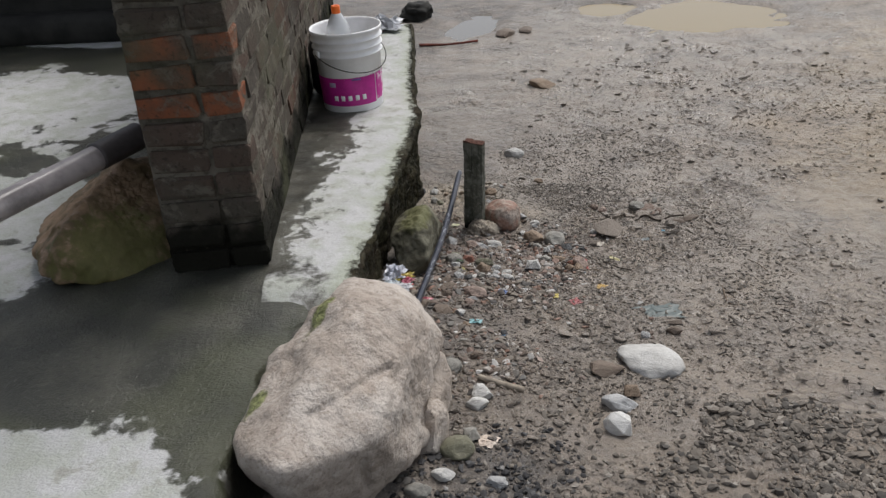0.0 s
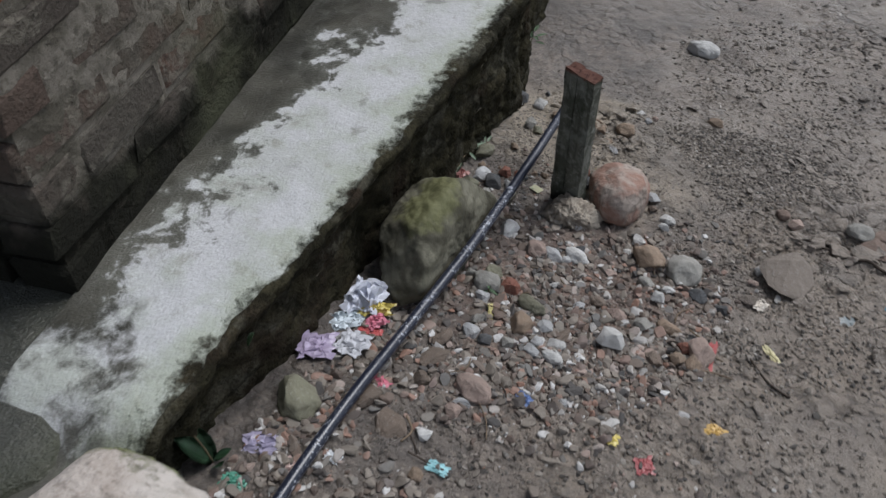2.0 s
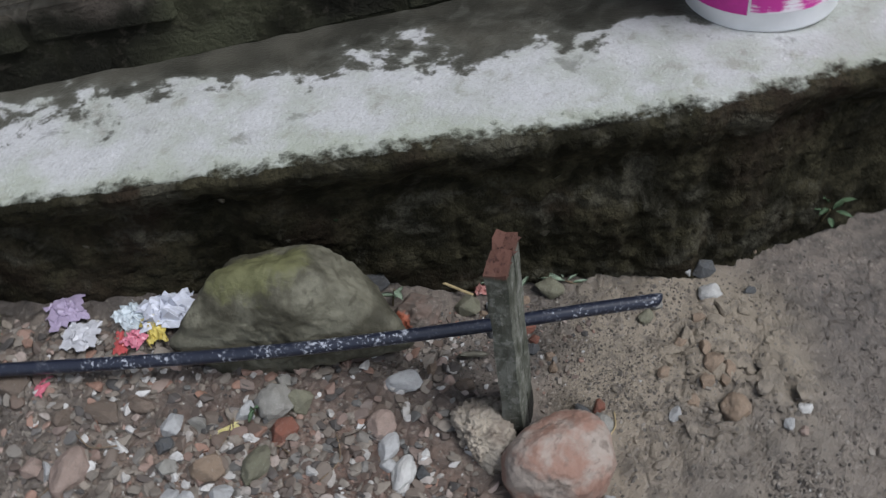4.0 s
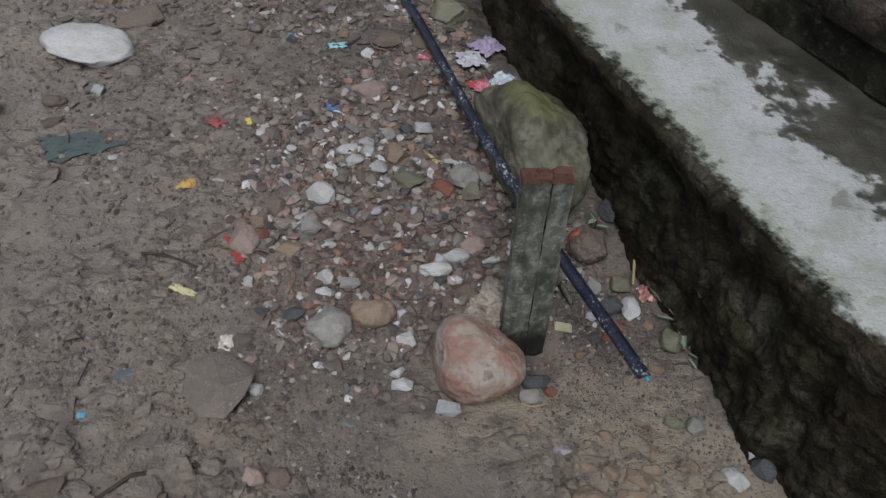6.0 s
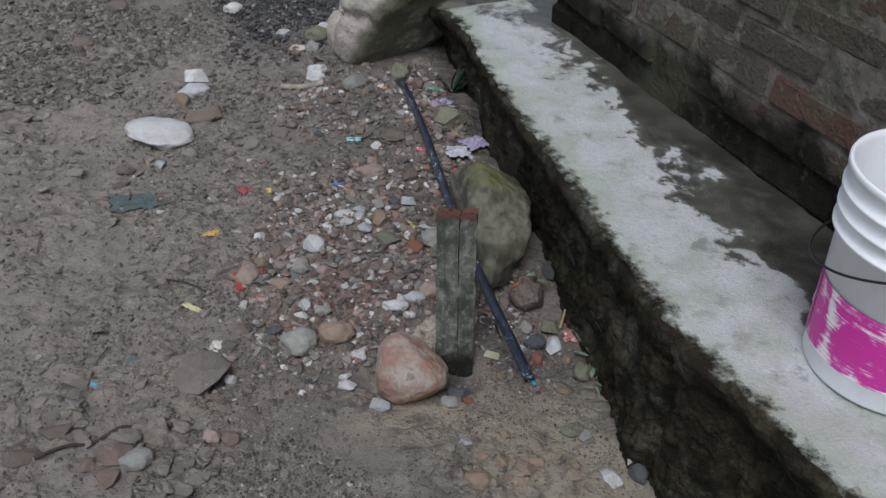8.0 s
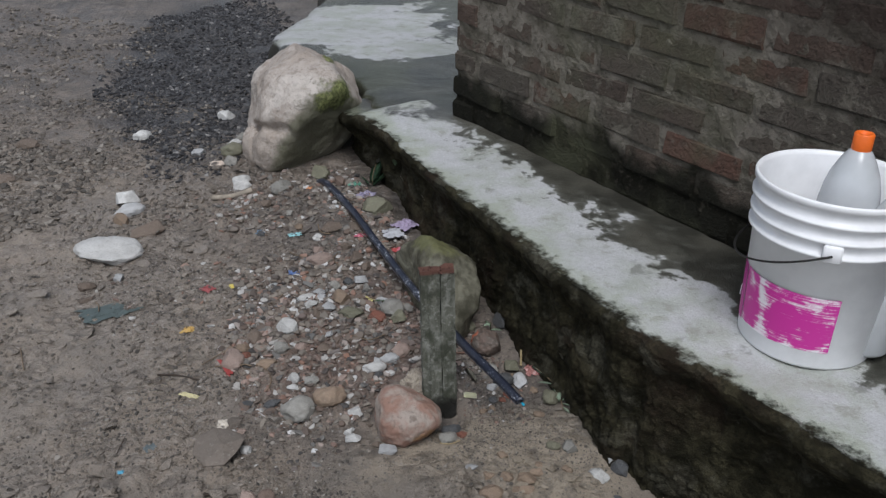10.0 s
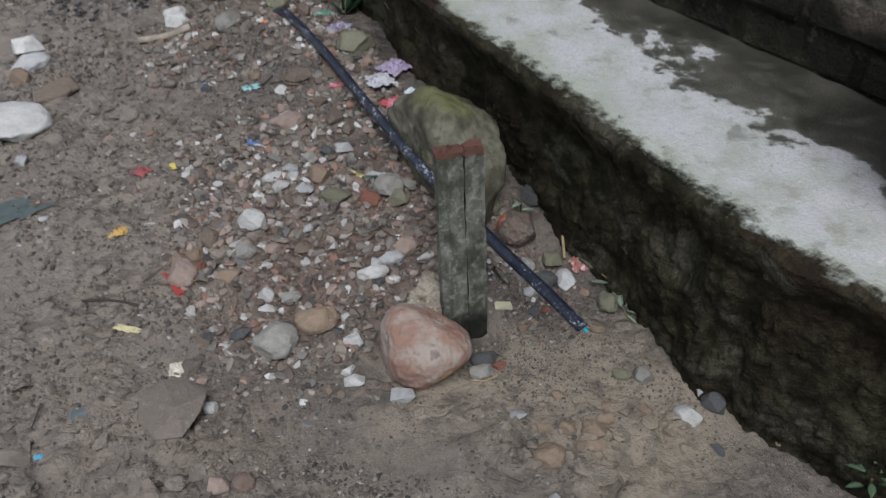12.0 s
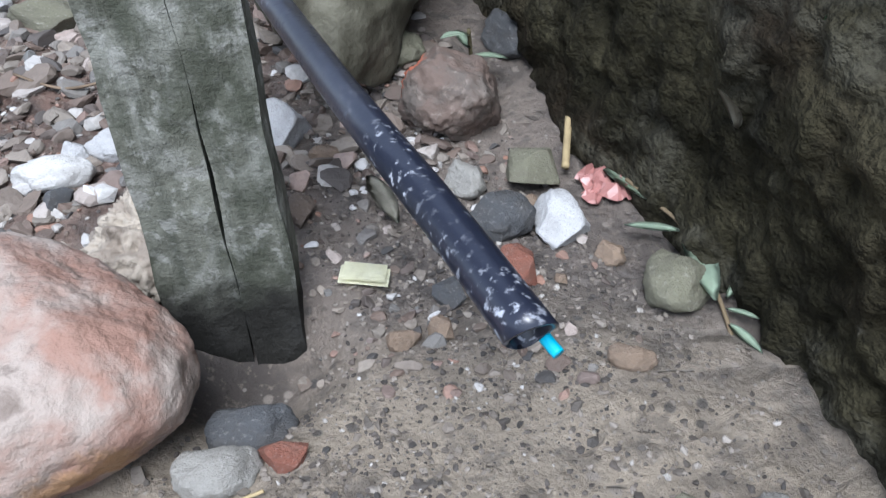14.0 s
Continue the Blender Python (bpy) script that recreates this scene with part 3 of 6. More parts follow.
def build_screed():
    ys = np.concatenate([np.arange(-4.5, -2.3, 0.08), np.arange(-2.3, -0.7, 0.016), np.arange(-0.7, 2.6, 0.06)])
    rim = np.interp(ys, [a for a, _ in RIM], [b for _, b in RIM]) + 0.012 * value_noise(ys, ys * 0, 6, 21) + 0.006 * value_noise(ys, ys * 0, 20, 22)
    ks = np.linspace(0, 1, 70) ** 0.6
    verts = []
    for y, r in zip(ys, rim):
        for k in ks:
            x = -4.6 + k * (r - 0.05 + 4.6)
            z = 0.344 + 0.003 * float(value_noise(np.array(x), np.array(y), 4, 23)) + 0.0015 * float(value_noise(np.array(x), np.array(y), 20, 24)) - 0.02 * max(0.0, min(1.0, (-1.2 - y)))
            verts.append((x, y, z - 0.012 * smooth((x - r + 0.12) / 0.12)))
        base = verts[-1][2]
        for k in range(1, 9):
            a = k / 8 * math.pi / 2
            w = 0.012 * float(value_noise(np.array(y), np.array(k * 0.03), 16, 25))
            verts.append((r - 0.05 + 0.045 * math.sin(a) + w, y, base - 0.30 * (1 - math.cos(a)) * 1.0))
    nv = len(ks) + 8
    me = mesh_of("yard_floor", verts, [tuple(reversed(f)) for f in grid_faces(len(ys), nv).tolist()])
    bm = bmesh.new()
    bm.from_mesh(me)
    bmesh.ops.recalc_face_normals(bm, faces=bm.faces)
    up = sum(f.normal.z for f in bm.faces)
    if up < 0:
        bmesh.ops.reverse_faces(bm, faces=bm.faces)
    bm.to_mesh(me)
    bm.free()
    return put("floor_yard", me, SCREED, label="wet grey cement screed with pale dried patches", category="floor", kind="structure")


build_screed()


# ---- rocks ----
def hull_mesh(name, seed, size, points=16, bevel=0.05, flat=1.0):
    """A broken stone with crisp faces: the hull of a few points, its edges worn."""
    rng = random.Random(seed)
    bm = bmesh.new()
    for _ in range(points):
        d = Vector((rng.gauss(0, 1), rng.gauss(0, 1), rng.gauss(0, 1))).normalized() * rng.uniform(0.80, 1.0)
        bm.verts.new(d * 0.53)
    bmesh.ops.convex_hull(bm, input=list(bm.verts))
    bmesh.ops.delete(bm, geom=[v for v in bm.verts if not v.link_faces], context="VERTS")
    bmesh.ops.bevel(bm, geom=list(bm.edges), offset=bevel, segments=2, affect="EDGES", profile=0.6, clamp_overlap=True)
    bmesh.ops.triangulate(bm, faces=list(bm.faces))
    for v in bm.verts:
        q = v.co * 5 + Vector((seed, seed * 2.3, 0))
        v.co *= 1 + 0.05 * noise.noise(q)
        v.co = Vector((v.co.x * size[0], v.co.y * size[1], v.co.z * size[2]))
    bmesh.ops.recalc_face_normals(bm, faces=bm.faces)
    return from_bm(name, bm, False)


def rock_mesh(name, seed, size, cuts=9, depth=0.72, rough=0.06, fine=0.02, subdiv=4, planes=(), creases=(), grow=1.0):
    rng = random.Random(seed)
    bm = bmesh.new()
    bmesh.ops.create_icosphere(bm, subdivisions=subdiv, radius=grow)
    cut = [(Vector(p[:3]).normalized(), p[3]) for p in planes]
    for _ in range(cuts):
        d = Vector((rng.uniform(-1, 1), rng.uniform(-1, 1), rng.uniform(-0.7, 1))).normalized()
        cut.append((d, rng.uniform(depth, 0.95)))
    off = Vector((seed * 3.17, seed * 1.31, seed * 7.7))
    for v in bm.verts:
        p = v.co.copy()
        for d, h in cut:
            over = p.dot(d) - h
            if over > 0:
                p -= d * over * 0.93
        for d, h, side, limit, deep, width in creases:
            if p.dot(Vector(side)) > limit:
                gap = abs(p.dot(Vector(d)) - h + 0.05 * noise.noise(p * 3 + off)) / width
                p -= p.normalized() * deep * max(0.0, 1 - gap)
        q = p * 1.6 + off
        p *= 1 + rough * noise.noise(q) * 1.6 + rough * 0.8 * noise.noise(q * 2.3) + fine * noise.noise(q * 6) + fine * 0.5 * noise.noise(q * 13)
        v.co = Vector((p.x * size[0] / 2, p.y * size[1] / 2, p.z * size[2] / 2))
    return from_bm(name, bm)


def even_ways(count):
    """Directions spread evenly over a ball."""
    ways = []
    for i in range(count):
        z, a = 1 - 2 * (i + 0.5) / count, (i + 0.5) * math.pi * (3 - 5 ** 0.5)
        r = math.sqrt(1 - z * z)
        ways.append(Vector((r * math.cos(a), r * math.sin(a), z)))
    return ways


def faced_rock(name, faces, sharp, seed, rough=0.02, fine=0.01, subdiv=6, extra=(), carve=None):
    """A rock whose faces stand at distances from its middle fitted to its outline in the camera's view; sharp: how
    crisp its edges are.
    """
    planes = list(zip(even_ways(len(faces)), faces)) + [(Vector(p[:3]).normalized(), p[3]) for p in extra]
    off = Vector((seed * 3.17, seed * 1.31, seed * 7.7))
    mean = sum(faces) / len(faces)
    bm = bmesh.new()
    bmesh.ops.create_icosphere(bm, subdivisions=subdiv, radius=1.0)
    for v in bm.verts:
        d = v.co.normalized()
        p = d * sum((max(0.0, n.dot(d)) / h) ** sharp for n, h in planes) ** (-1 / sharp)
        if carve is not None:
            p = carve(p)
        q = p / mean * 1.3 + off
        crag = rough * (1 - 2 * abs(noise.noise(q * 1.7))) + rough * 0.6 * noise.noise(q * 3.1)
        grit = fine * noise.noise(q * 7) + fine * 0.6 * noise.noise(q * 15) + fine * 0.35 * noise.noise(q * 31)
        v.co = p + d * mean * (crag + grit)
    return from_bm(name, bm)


def off_line(p, *points):
    """Distance of a point from a line through the given ones."""
    best = 9.0
    for a, b in zip(points, points[1:]):
        a, b = Vector(a), Vector(b)
        k = max(0.0, min(1.0, (p - a).dot(b - a) / (b - a).length_squared))
        best = min(best, (p - a - (b - a) * k).length)
    return best


def carve_boulder(p):
    """The broken lower face under a brow, a crack over the top and an undercut hollow."""
    brow = off_line(p, (-0.094, -0.256, 0.097), (0.0, -0.250, 0.128), (0.051, -0.229, 0.133), (0.134, -0.205, 0.017), (0.124, -0.182, -0.075)) + 0.006 * noise.noise(p * 35)
    p = p - p.normalized() * 0.014 * float(smooth(1 - brow / 0.016))
    crack = off_line(p, (0.051, -0.229, 0.133), (0.085, -0.134, 0.129), (0.122, -0.019, 0.123))
    p = p - p.normalized() * 0.012 * max(0.0, 1 - crack / 0.012)
    hollow = off_line(p, (0.185, 0.040, -0.050), (0.150, 0.15, -0.016), (0.100, 0.245, 0.014), (0.062, 0.270, 0.016)) + 0.008 * noise.noise(p * 30)
    deep = (0.046 if p.z > 0.35 * p.y - 0.055 else 0.034) * float(smooth(1.15 - hollow / 0.030))
    return p - Vector((0.75, 0.62, 0.10)) * deep


def boulder_material():
    n = Nodes("boulder_stone")
    v = n.coord()
    col = n.mix(n.step(n.noise(v, 6, 6, 0.62, 0.3), 0.36, 0.66), (0.37, 0.315, 0.27), (0.49, 0.435, 0.39))
    col = n.mix(n.math("MULTIPLY", n.step(n.noise(v, 15, 6, 0.66, 0.5), 0.50, 0.68), 0.6), col, (0.255, 0.205, 0.165))
    col = n.mix(n.math("MULTIPLY", n.step(n.noise(v, 42, 7, 0.72), 0.50, 0.62), 0.55), col, (0.205, 0.172, 0.142))
    col = n.mix(n.math("MULTIPLY", n.step(n.noise(v, 5, 5, 0.6), 0.54, 0.66), 0.5), col, (0.60, 0.555, 0.51))
    col = n.mix(n.math("MULTIPLY", n.step(n.noise(v, 120, 3, 0.6), 0.60, 0.70), 0.5), col, (0.14, 0.115, 0.09))
    ragged = n.math("MULTIPLY", n.math("SUBTRACT", n.noise(v, 17, 7, 0.7), 0.5), 1.5)
    green = n.math("MAXIMUM", n.near(v, (-0.08, 0.27, 0.03), (0.15, 0.16, 0.15)), n.near(v, (-0.02, 0.30, -0.08), (0.17, 0.14, 0.12)))
    col = n.mix(n.math("MULTIPLY", n.step(n.math("ADD", green, ragged), 0.05, 0.55), 0.75), col, n.mix(n.noise(v, 30, 4), (0.085, 0.09, 0.05), (0.16, 0.16, 0.10)))
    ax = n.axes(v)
    # Underside face dark olive: green growth, with the face's shade painted in.
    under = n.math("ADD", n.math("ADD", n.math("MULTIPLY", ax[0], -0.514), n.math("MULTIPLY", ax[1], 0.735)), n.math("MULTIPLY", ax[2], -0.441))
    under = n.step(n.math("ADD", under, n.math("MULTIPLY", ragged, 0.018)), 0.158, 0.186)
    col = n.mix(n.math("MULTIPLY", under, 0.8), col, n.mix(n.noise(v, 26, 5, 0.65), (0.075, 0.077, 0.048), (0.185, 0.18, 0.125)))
    cap = n.math("MAXIMUM", n.near(v, (-0.10, 0.245, 0.115), (0.13, 0.14, 0.075)), n.near(v, (-0.11, -0.20, 0.105), (0.035, 0.08, 0.04)))
    cap = n.math("MAXIMUM", cap, n.near(v, (-0.085, 0.06, 0.18), (0.03, 0.13, 0.05)))
    moss = n.step(n.math("ADD", cap, ragged), 0.22, 0.55)
    col = n.mix(n.math("MULTIPLY", moss, 0.9), col, n.mix(n.step(n.noise(v, 60, 6, 0.75), 0.40, 0.62), (0.075, 0.088, 0.024), (0.27, 0.295, 0.11)))
    h = n.math("ADD", n.noise(v, 20, 8, 0.66), n.math("MULTIPLY", n.noise(v, 130, 4), 0.3))
    h = n.math("ADD", h, n.math("MULTIPLY", n.math("MULTIPLY", moss, n.noise(v, 90, 4, 0.7)), 0.8))
    return n.done(col, 0.8, n.bump(h, 0.95, 0.016), spec=0.3)


BOULDER = boulder_material()
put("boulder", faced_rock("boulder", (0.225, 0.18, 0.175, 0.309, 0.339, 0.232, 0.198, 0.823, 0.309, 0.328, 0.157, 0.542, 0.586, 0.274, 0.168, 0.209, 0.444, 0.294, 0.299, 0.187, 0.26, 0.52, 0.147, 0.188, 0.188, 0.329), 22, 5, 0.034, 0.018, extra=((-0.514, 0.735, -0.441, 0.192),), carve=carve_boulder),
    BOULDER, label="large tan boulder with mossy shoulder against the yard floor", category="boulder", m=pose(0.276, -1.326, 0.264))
put("rock_slab", rock_mesh("rock_slab", 7, (0.09, 0.15, 0.17), cuts=9, depth=0.7, rough=0.05, fine=0.03, subdiv=5), BOULDER, label="tan rock slab tucked beside the boulder", category="rock", m=pose(0.436, -1.255, 0.145, 0, 12, 20))

MOSSY = rock_material("mossy_stone", (0.052, 0.048, 0.032), (0.160, 0.152, 0.112), (0.045, 0.040, 0.026), moss=(0.088, 0.088, 0.038), moss_at=(0.0, -0.03, 0.13), moss_size=(0.11, 0.13, 0.065), scale=2.0)
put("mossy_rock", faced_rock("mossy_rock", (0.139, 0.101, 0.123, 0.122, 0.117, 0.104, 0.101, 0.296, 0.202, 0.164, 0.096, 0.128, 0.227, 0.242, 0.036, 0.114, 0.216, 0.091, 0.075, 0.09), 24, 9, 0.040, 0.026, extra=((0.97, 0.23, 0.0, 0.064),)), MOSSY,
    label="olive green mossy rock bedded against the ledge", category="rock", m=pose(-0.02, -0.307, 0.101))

COBBLE = rock_material("pink_stone", (0.25, 0.148, 0.112), (0.32, 0.27, 0.232), (0.12, 0.09, 0.072), moss=(0.20, 0.115, 0.055), moss_at=(-0.030, 0.070, -0.022), moss_size=(0.050, 0.035, 0.030), scale=3.2, dark=(0.12, 0.10, 0.085))
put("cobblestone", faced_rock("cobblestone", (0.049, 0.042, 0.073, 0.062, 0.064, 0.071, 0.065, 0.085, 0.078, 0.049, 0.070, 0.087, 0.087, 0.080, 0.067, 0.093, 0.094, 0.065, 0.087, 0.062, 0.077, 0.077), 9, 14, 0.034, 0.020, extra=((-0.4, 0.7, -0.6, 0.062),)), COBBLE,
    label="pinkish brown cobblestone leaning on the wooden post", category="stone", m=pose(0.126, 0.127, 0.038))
PITTED = rock_material("pitted_stone", (0.34, 0.30, 0.245), (0.22, 0.185, 0.15), (0.085, 0.068, 0.052), scale=5.5, dark=(0.06, 0.05, 0.04))
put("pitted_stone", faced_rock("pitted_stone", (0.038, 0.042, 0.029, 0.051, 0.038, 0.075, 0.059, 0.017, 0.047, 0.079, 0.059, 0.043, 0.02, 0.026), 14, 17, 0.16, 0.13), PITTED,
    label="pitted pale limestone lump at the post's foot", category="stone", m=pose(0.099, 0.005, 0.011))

CHUNK = rock_material("rough_stone", (0.135, 0.098, 0.080), (0.105, 0.088, 0.075), (0.27, 0.225, 0.19), moss=(0.26, 0.075, 0.04), moss_at=(0.03, -0.028, 0.022), moss_size=(0.026, 0.02, 0.03), scale=6.0)
put("rough_rock", rock_mesh("rough_rock", 44, (0.078, 0.090, 0.082), cuts=12, depth=0.62, rough=0.09, fine=0.075, subdiv=5), CHUNK, label="rough brown rock with a brick red corner by the hose", category="stone", group="loose stones on the road",
    m=pose(-0.105, -0.124, ground_at(-0.105, -0.124) + 0.018, 5, -4, 25))
PEBBLES = [rock_mesh("pebble", 30 + i, (1, 1, 1), cuts=9, depth=0.60, rough=0.08, fine=0.045, subdiv=4) for i in range(4)] + [hull_mesh("pebble", 70 + i, (1, 1, 1), 13 + 2 * i, 0.07) for i in range(8)]
SHADES = {"W": ((0.56, 0.55, 0.53), "white"), "P": ((0.42, 0.42, 0.42), "pale grey"), "G": ((0.27, 0.26, 0.235), "grey"), "D": ((0.075, 0.078, 0.082), "dark slate"), "T": ((0.25, 0.183, 0.13), "tan"),
          "O": ((0.17, 0.165, 0.115), "olive grey"), "R": ((0.20, 0.078, 0.052), "brick red"), "K": ((0.34, 0.255, 0.215), "pinkish"), "B": ((0.15, 0.115, 0.09), "brown"), "M": ((0.36, 0.31, 0.25), "pitted"),
          "N": ((0.175, 0.125, 0.100), "reddish brown"), "C": ((0.165, 0.138, 0.115), "muddy grey brown")}
PICK = random.Random(4)


def S(x, y, across, along, turn, shade):
    """A loose stone half bedded in the mud."""
    colour, word = SHADES[shade]
    if shade == "M":
        return
    k = PICK.uniform(0.85, 1.15)
    high = (0.76 if across < 0.1 else 0.42) * min(across, along)
    flat = shade == "C" or shade in "BN" and across > 0.05
    if flat:
        high = 0.34 * min(across, along)
    ob = put("stone" if across > 0.045 else "pebble", PICK.choice(PEBBLES[4:] if flat else PEBBLES[:4] if across > 0.1 else PEBBLES[:5] if shade in "NO" or across > 0.042 else PEBBLES[2:]), STONE, label=f"{word} {'stone' if across > 0.045 else 'pebble'} half bedded in wet mud", category="stone", group="loose stones on the road")
    ob.color = (*(min(0.8, c * k) for c in colour), 1)
    ob.matrix_basis = pose(x, y, ground_at(x, y) + 0.22 * high, PICK.uniform(-9, 9), PICK.uniform(-9, 9), turn + PICK.choice((0, 180))) @ Matrix.Diagonal((across * 1.06, along * 1.06, high * 1.15, 1))


S(0.850, -0.698, 0.178, 0.138, -12, "W")
S(0.874, -0.456, 0.051, 0.031, -160, "B")
S(0.372, -0.248, 0.062, 0.052, -176, "W")
S(0.319, -0.362, 0.045, 0.027, -179, "W")
S(0.285, -0.379, 0.035, 0.029, -180, "P")
S(0.266, -0.312, 0.035, 0.034, -181, "P")
S(0.233, -0.341, 0.047, 0.049, -182, "T")
S(0.212, -0.281, 0.063, 0.038, -183, "O")
S(0.148, -0.264, 0.057, 0.042, -185, "R")
S(0.107, -0.289, 0.055, 0.054, -187, "G")
S(0.129, -0.327, 0.041, 0.030, -186, "P")
S(0.067, -0.288, 0.032, 0.042, -188, "G")
S(0.174, -0.420, 0.046, 0.033, -184, "P")
S(0.274, -0.527, 0.069, 0.048, -180, "K")
S(0.275, -0.584, 0.038, 0.034, -180, "K")
S(0.392, -0.173, 0.038, 0.037, -175, "G")
S(0.341, -0.178, 0.038, 0.031, -178, "K")
S(0.290, -0.169, 0.033, 0.030, -180, "B")
S(0.428, -0.131, 0.049, 0.030, -174, "T")
S(0.482, -0.196, 0.031, 0.031, -172, "T")
S(0.509, -0.183, 0.033, 0.046, -171, "T")
S(0.453, -0.233, 0.039, 0.045, -173, "B")
S(0.366, -0.071, 0.032, 0.034, -176, "W")
S(0.369, -0.038, 0.031, 0.020, -176, "W")
S(0.326, -0.054, 0.037, 0.028, -178, "G")
S(0.139, -0.115, 0.048, 0.029, -186, "P")
S(0.110, -0.132, 0.049, 0.042, -187, "K")
S(0.177, -0.085, 0.053, 0.032, -185, "W")
S(0.143, -0.062, 0.026, 0.017, -186, "W")
S(0.290, 0.010, 0.071, 0.059, -180, "T")
S(0.363, 0.032, 0.070, 0.074, -176, "G")
S(0.418, -0.002, 0.041, 0.032, -174, "D")
S(0.237, 0.058, 0.038, 0.033, -182, "W")
S(0.251, 0.153, 0.036, 0.027, -182, "W")
S(0.183, 0.196, 0.042, 0.033, -186, "P")
S(0.202, 0.172, 0.024, 0.019, -184, "B")
S(0.103, -0.019, 0.062, 0.049, -188, "M")
S(0.530, 0.152, 0.106, 0.128, -172, "C")
S(0.476, 0.147, 0.024, 0.025, -170, "W")
S(0.497, 0.058, 0.040, 0.042, -169, "C")
S(0.021, 0.282, 0.028, 0.017, -196, "P")
S(-0.008, 0.306, 0.032, 0.023, -198, "T")
S(-0.082, 0.336, 0.041, 0.032, -203, "T")
S(-0.058, 0.351, 0.023, 0.028, -202, "T")
S(-0.043, 0.326, 0.028, 0.022, -200, "T")
S(-0.169, 0.233, 0.030, 0.024, -205, "O")
S(-0.200, 0.245, 0.035, 0.034, -207, "G")
S(-0.289, 0.283, 0.021, 0.030, -212, "W")
S(-0.236, 0.335, 0.043, 0.036, -211, "W")
S(-0.286, 0.324, 0.046, 0.039, -213, "D")
S(0.473, 0.310, 0.036, 0.036, -168, "K")
S(0.586, 0.373, 0.054, 0.044, -160, "G")
S(0.630, 0.353, 0.062, 0.066, -158, "N")
S(0.630, 0.405, 0.052, 0.054, -155, "N")
S(0.668, 0.378, 0.036, 0.042, -176, "N")
S(0.587, 0.448, 0.048, 0.043, -176, "C")
S(0.562, 0.480, 0.026, 0.022, -178, "C")
S(0.575, 0.319, 0.042, 0.026, -177, "C")
S(0.531, 0.309, 0.058, 0.024, -176, "C")
S(0.470, 0.346, 0.024, 0.022, -177, "C")
S(0.634, 0.482, 0.026, 0.051, -177, "G")
S(0.514, 0.379, 0.032, 0.029, -176, "C")
S(0.436, 0.318, 0.030, 0.030, -176, "N")
S(-0.001, 0.366, 0.046, 0.042, -176, "T")
S(0.017, 0.439, 0.024, 0.019, -178, "P")
S(0.026, 0.459, 0.018, 0.017, -177, "K")
S(-0.018, 0.464, 0.020, 0.028, -177, "W")
S(0.092, -0.758, 0.095, 0.069, -186, "O")
S(0.197, -0.572, 0.038, 0.033, -183, "B")
S(0.158, -0.712, 0.054, 0.041, -184, "B")
S(0.024, -0.117, 0.042, 0.060, -176, "P")
S(-0.067, -0.192, 0.043, 0.040, -184, "O")
S(-0.161, -0.210, 0.043, 0.051, -191, "D")
S(-0.103, -0.050, 0.029, 0.038, -188, "G")
S(-0.147, -0.049, 0.045, 0.046, -193, "O")
S(-0.116, -0.002, 0.046, 0.038, -191, "D")
S(-0.155, 0.006, 0.040, 0.050, -195, "P")
S(-0.142, -0.024, 0.013, 0.017, -193, "T")
S(-0.181, 0.037, 0.020, 0.019, -199, "T")
S(-0.118, 0.048, 0.033, 0.034, -192, "R")
S(-0.144, 0.057, 0.010, 0.010, -196, "T")
S(-0.210, 0.074, 0.038, 0.056, -205, "O")
S(-0.164, 0.136, 0.025, 0.018, -202, "T")
S(-0.067, 0.092, 0.018, 0.018, -186, "T")
S(-0.046, 0.101, 0.024, 0.017, -183, "T")
S(-0.076, 0.064, 0.023, 0.023, -187, "D")
S(-0.007, -0.080, 0.030, 0.019, -178, "T")
S(0.037, 0.147, 0.044, 0.034, -170, "D")
S(0.051, 0.179, 0.041, 0.032, -166, "G")
S(0.020, 0.174, 0.029, 0.020, -172, "R")
S(0.168, -0.109, 0.024, 0.028, -162, "P")
S(0.168, -0.058, 0.024, 0.025, -161, "D")
S(0.011, -0.026, 0.021, 0.031, -176, "B")
S(0.026, -0.061, 0.010, 0.015, -175, "W")
S(0.031, -0.278, 0.030, 0.036, -176, "K")
S(0.165, -0.385, 0.041, 0.030, 78, "G")
S(0.209, -0.418, 0.026, 0.030, 80, "D")
S(0.174, -0.519, 0.070, 0.042, 88, "B")
S(0.300, -0.302, 0.052, 0.041, 69, "B")
S(0.094, -0.258, 0.047, 0.041, 71, "O")
S(0.246, -0.398, 0.031, 0.034, 78, "G")
S(0.153, -0.473, 0.045, 0.027, 84, "B")
S(0.273, -0.213, 0.027, 0.017, 63, "P")
S(0.309, -0.334, 0.037, 0.029, 28, "W")
S(0.281, -0.355, 0.031, 0.027, 29, "P")
S(0.257, 0.127, 0.032, 0.024, 23, "W")
S(0.273, -0.653, 0.035, 0.028, 36, "W")
S(0.276, -0.561, 0.040, 0.024, 34, "P")
S(0.319, -0.721, 0.027, 0.031, 37, "T")
S(0.347, -0.808, 0.036, 0.022, 38, "G")
S(0.431, -0.712, 0.023, 0.027, 32, "D")
S(0.467, -0.873, 0.059, 0.035, 35, "B")
S(0.363, -0.963, 0.068, 0.056, 43, "G")
S(0.411, -0.873, 0.040, 0.034, 38, "B")
S(0.506, -0.151, 0.052, 0.066, 19, "K")
S(0.883, -0.516, 0.044, 0.030, 6, "B")
S(0.229, -0.684, 0.066, 0.068, 39, "B")
S(0.158, -0.671, 0.067, 0.059, 41, "B")
S(-0.279, 0.297, 0.023, 0.026, 33, "P")
S(0.140, 0.556, 0.051, 0.031, 22, "T")
S(0.399, -0.436, 0.029, 0.018, 27, "P")
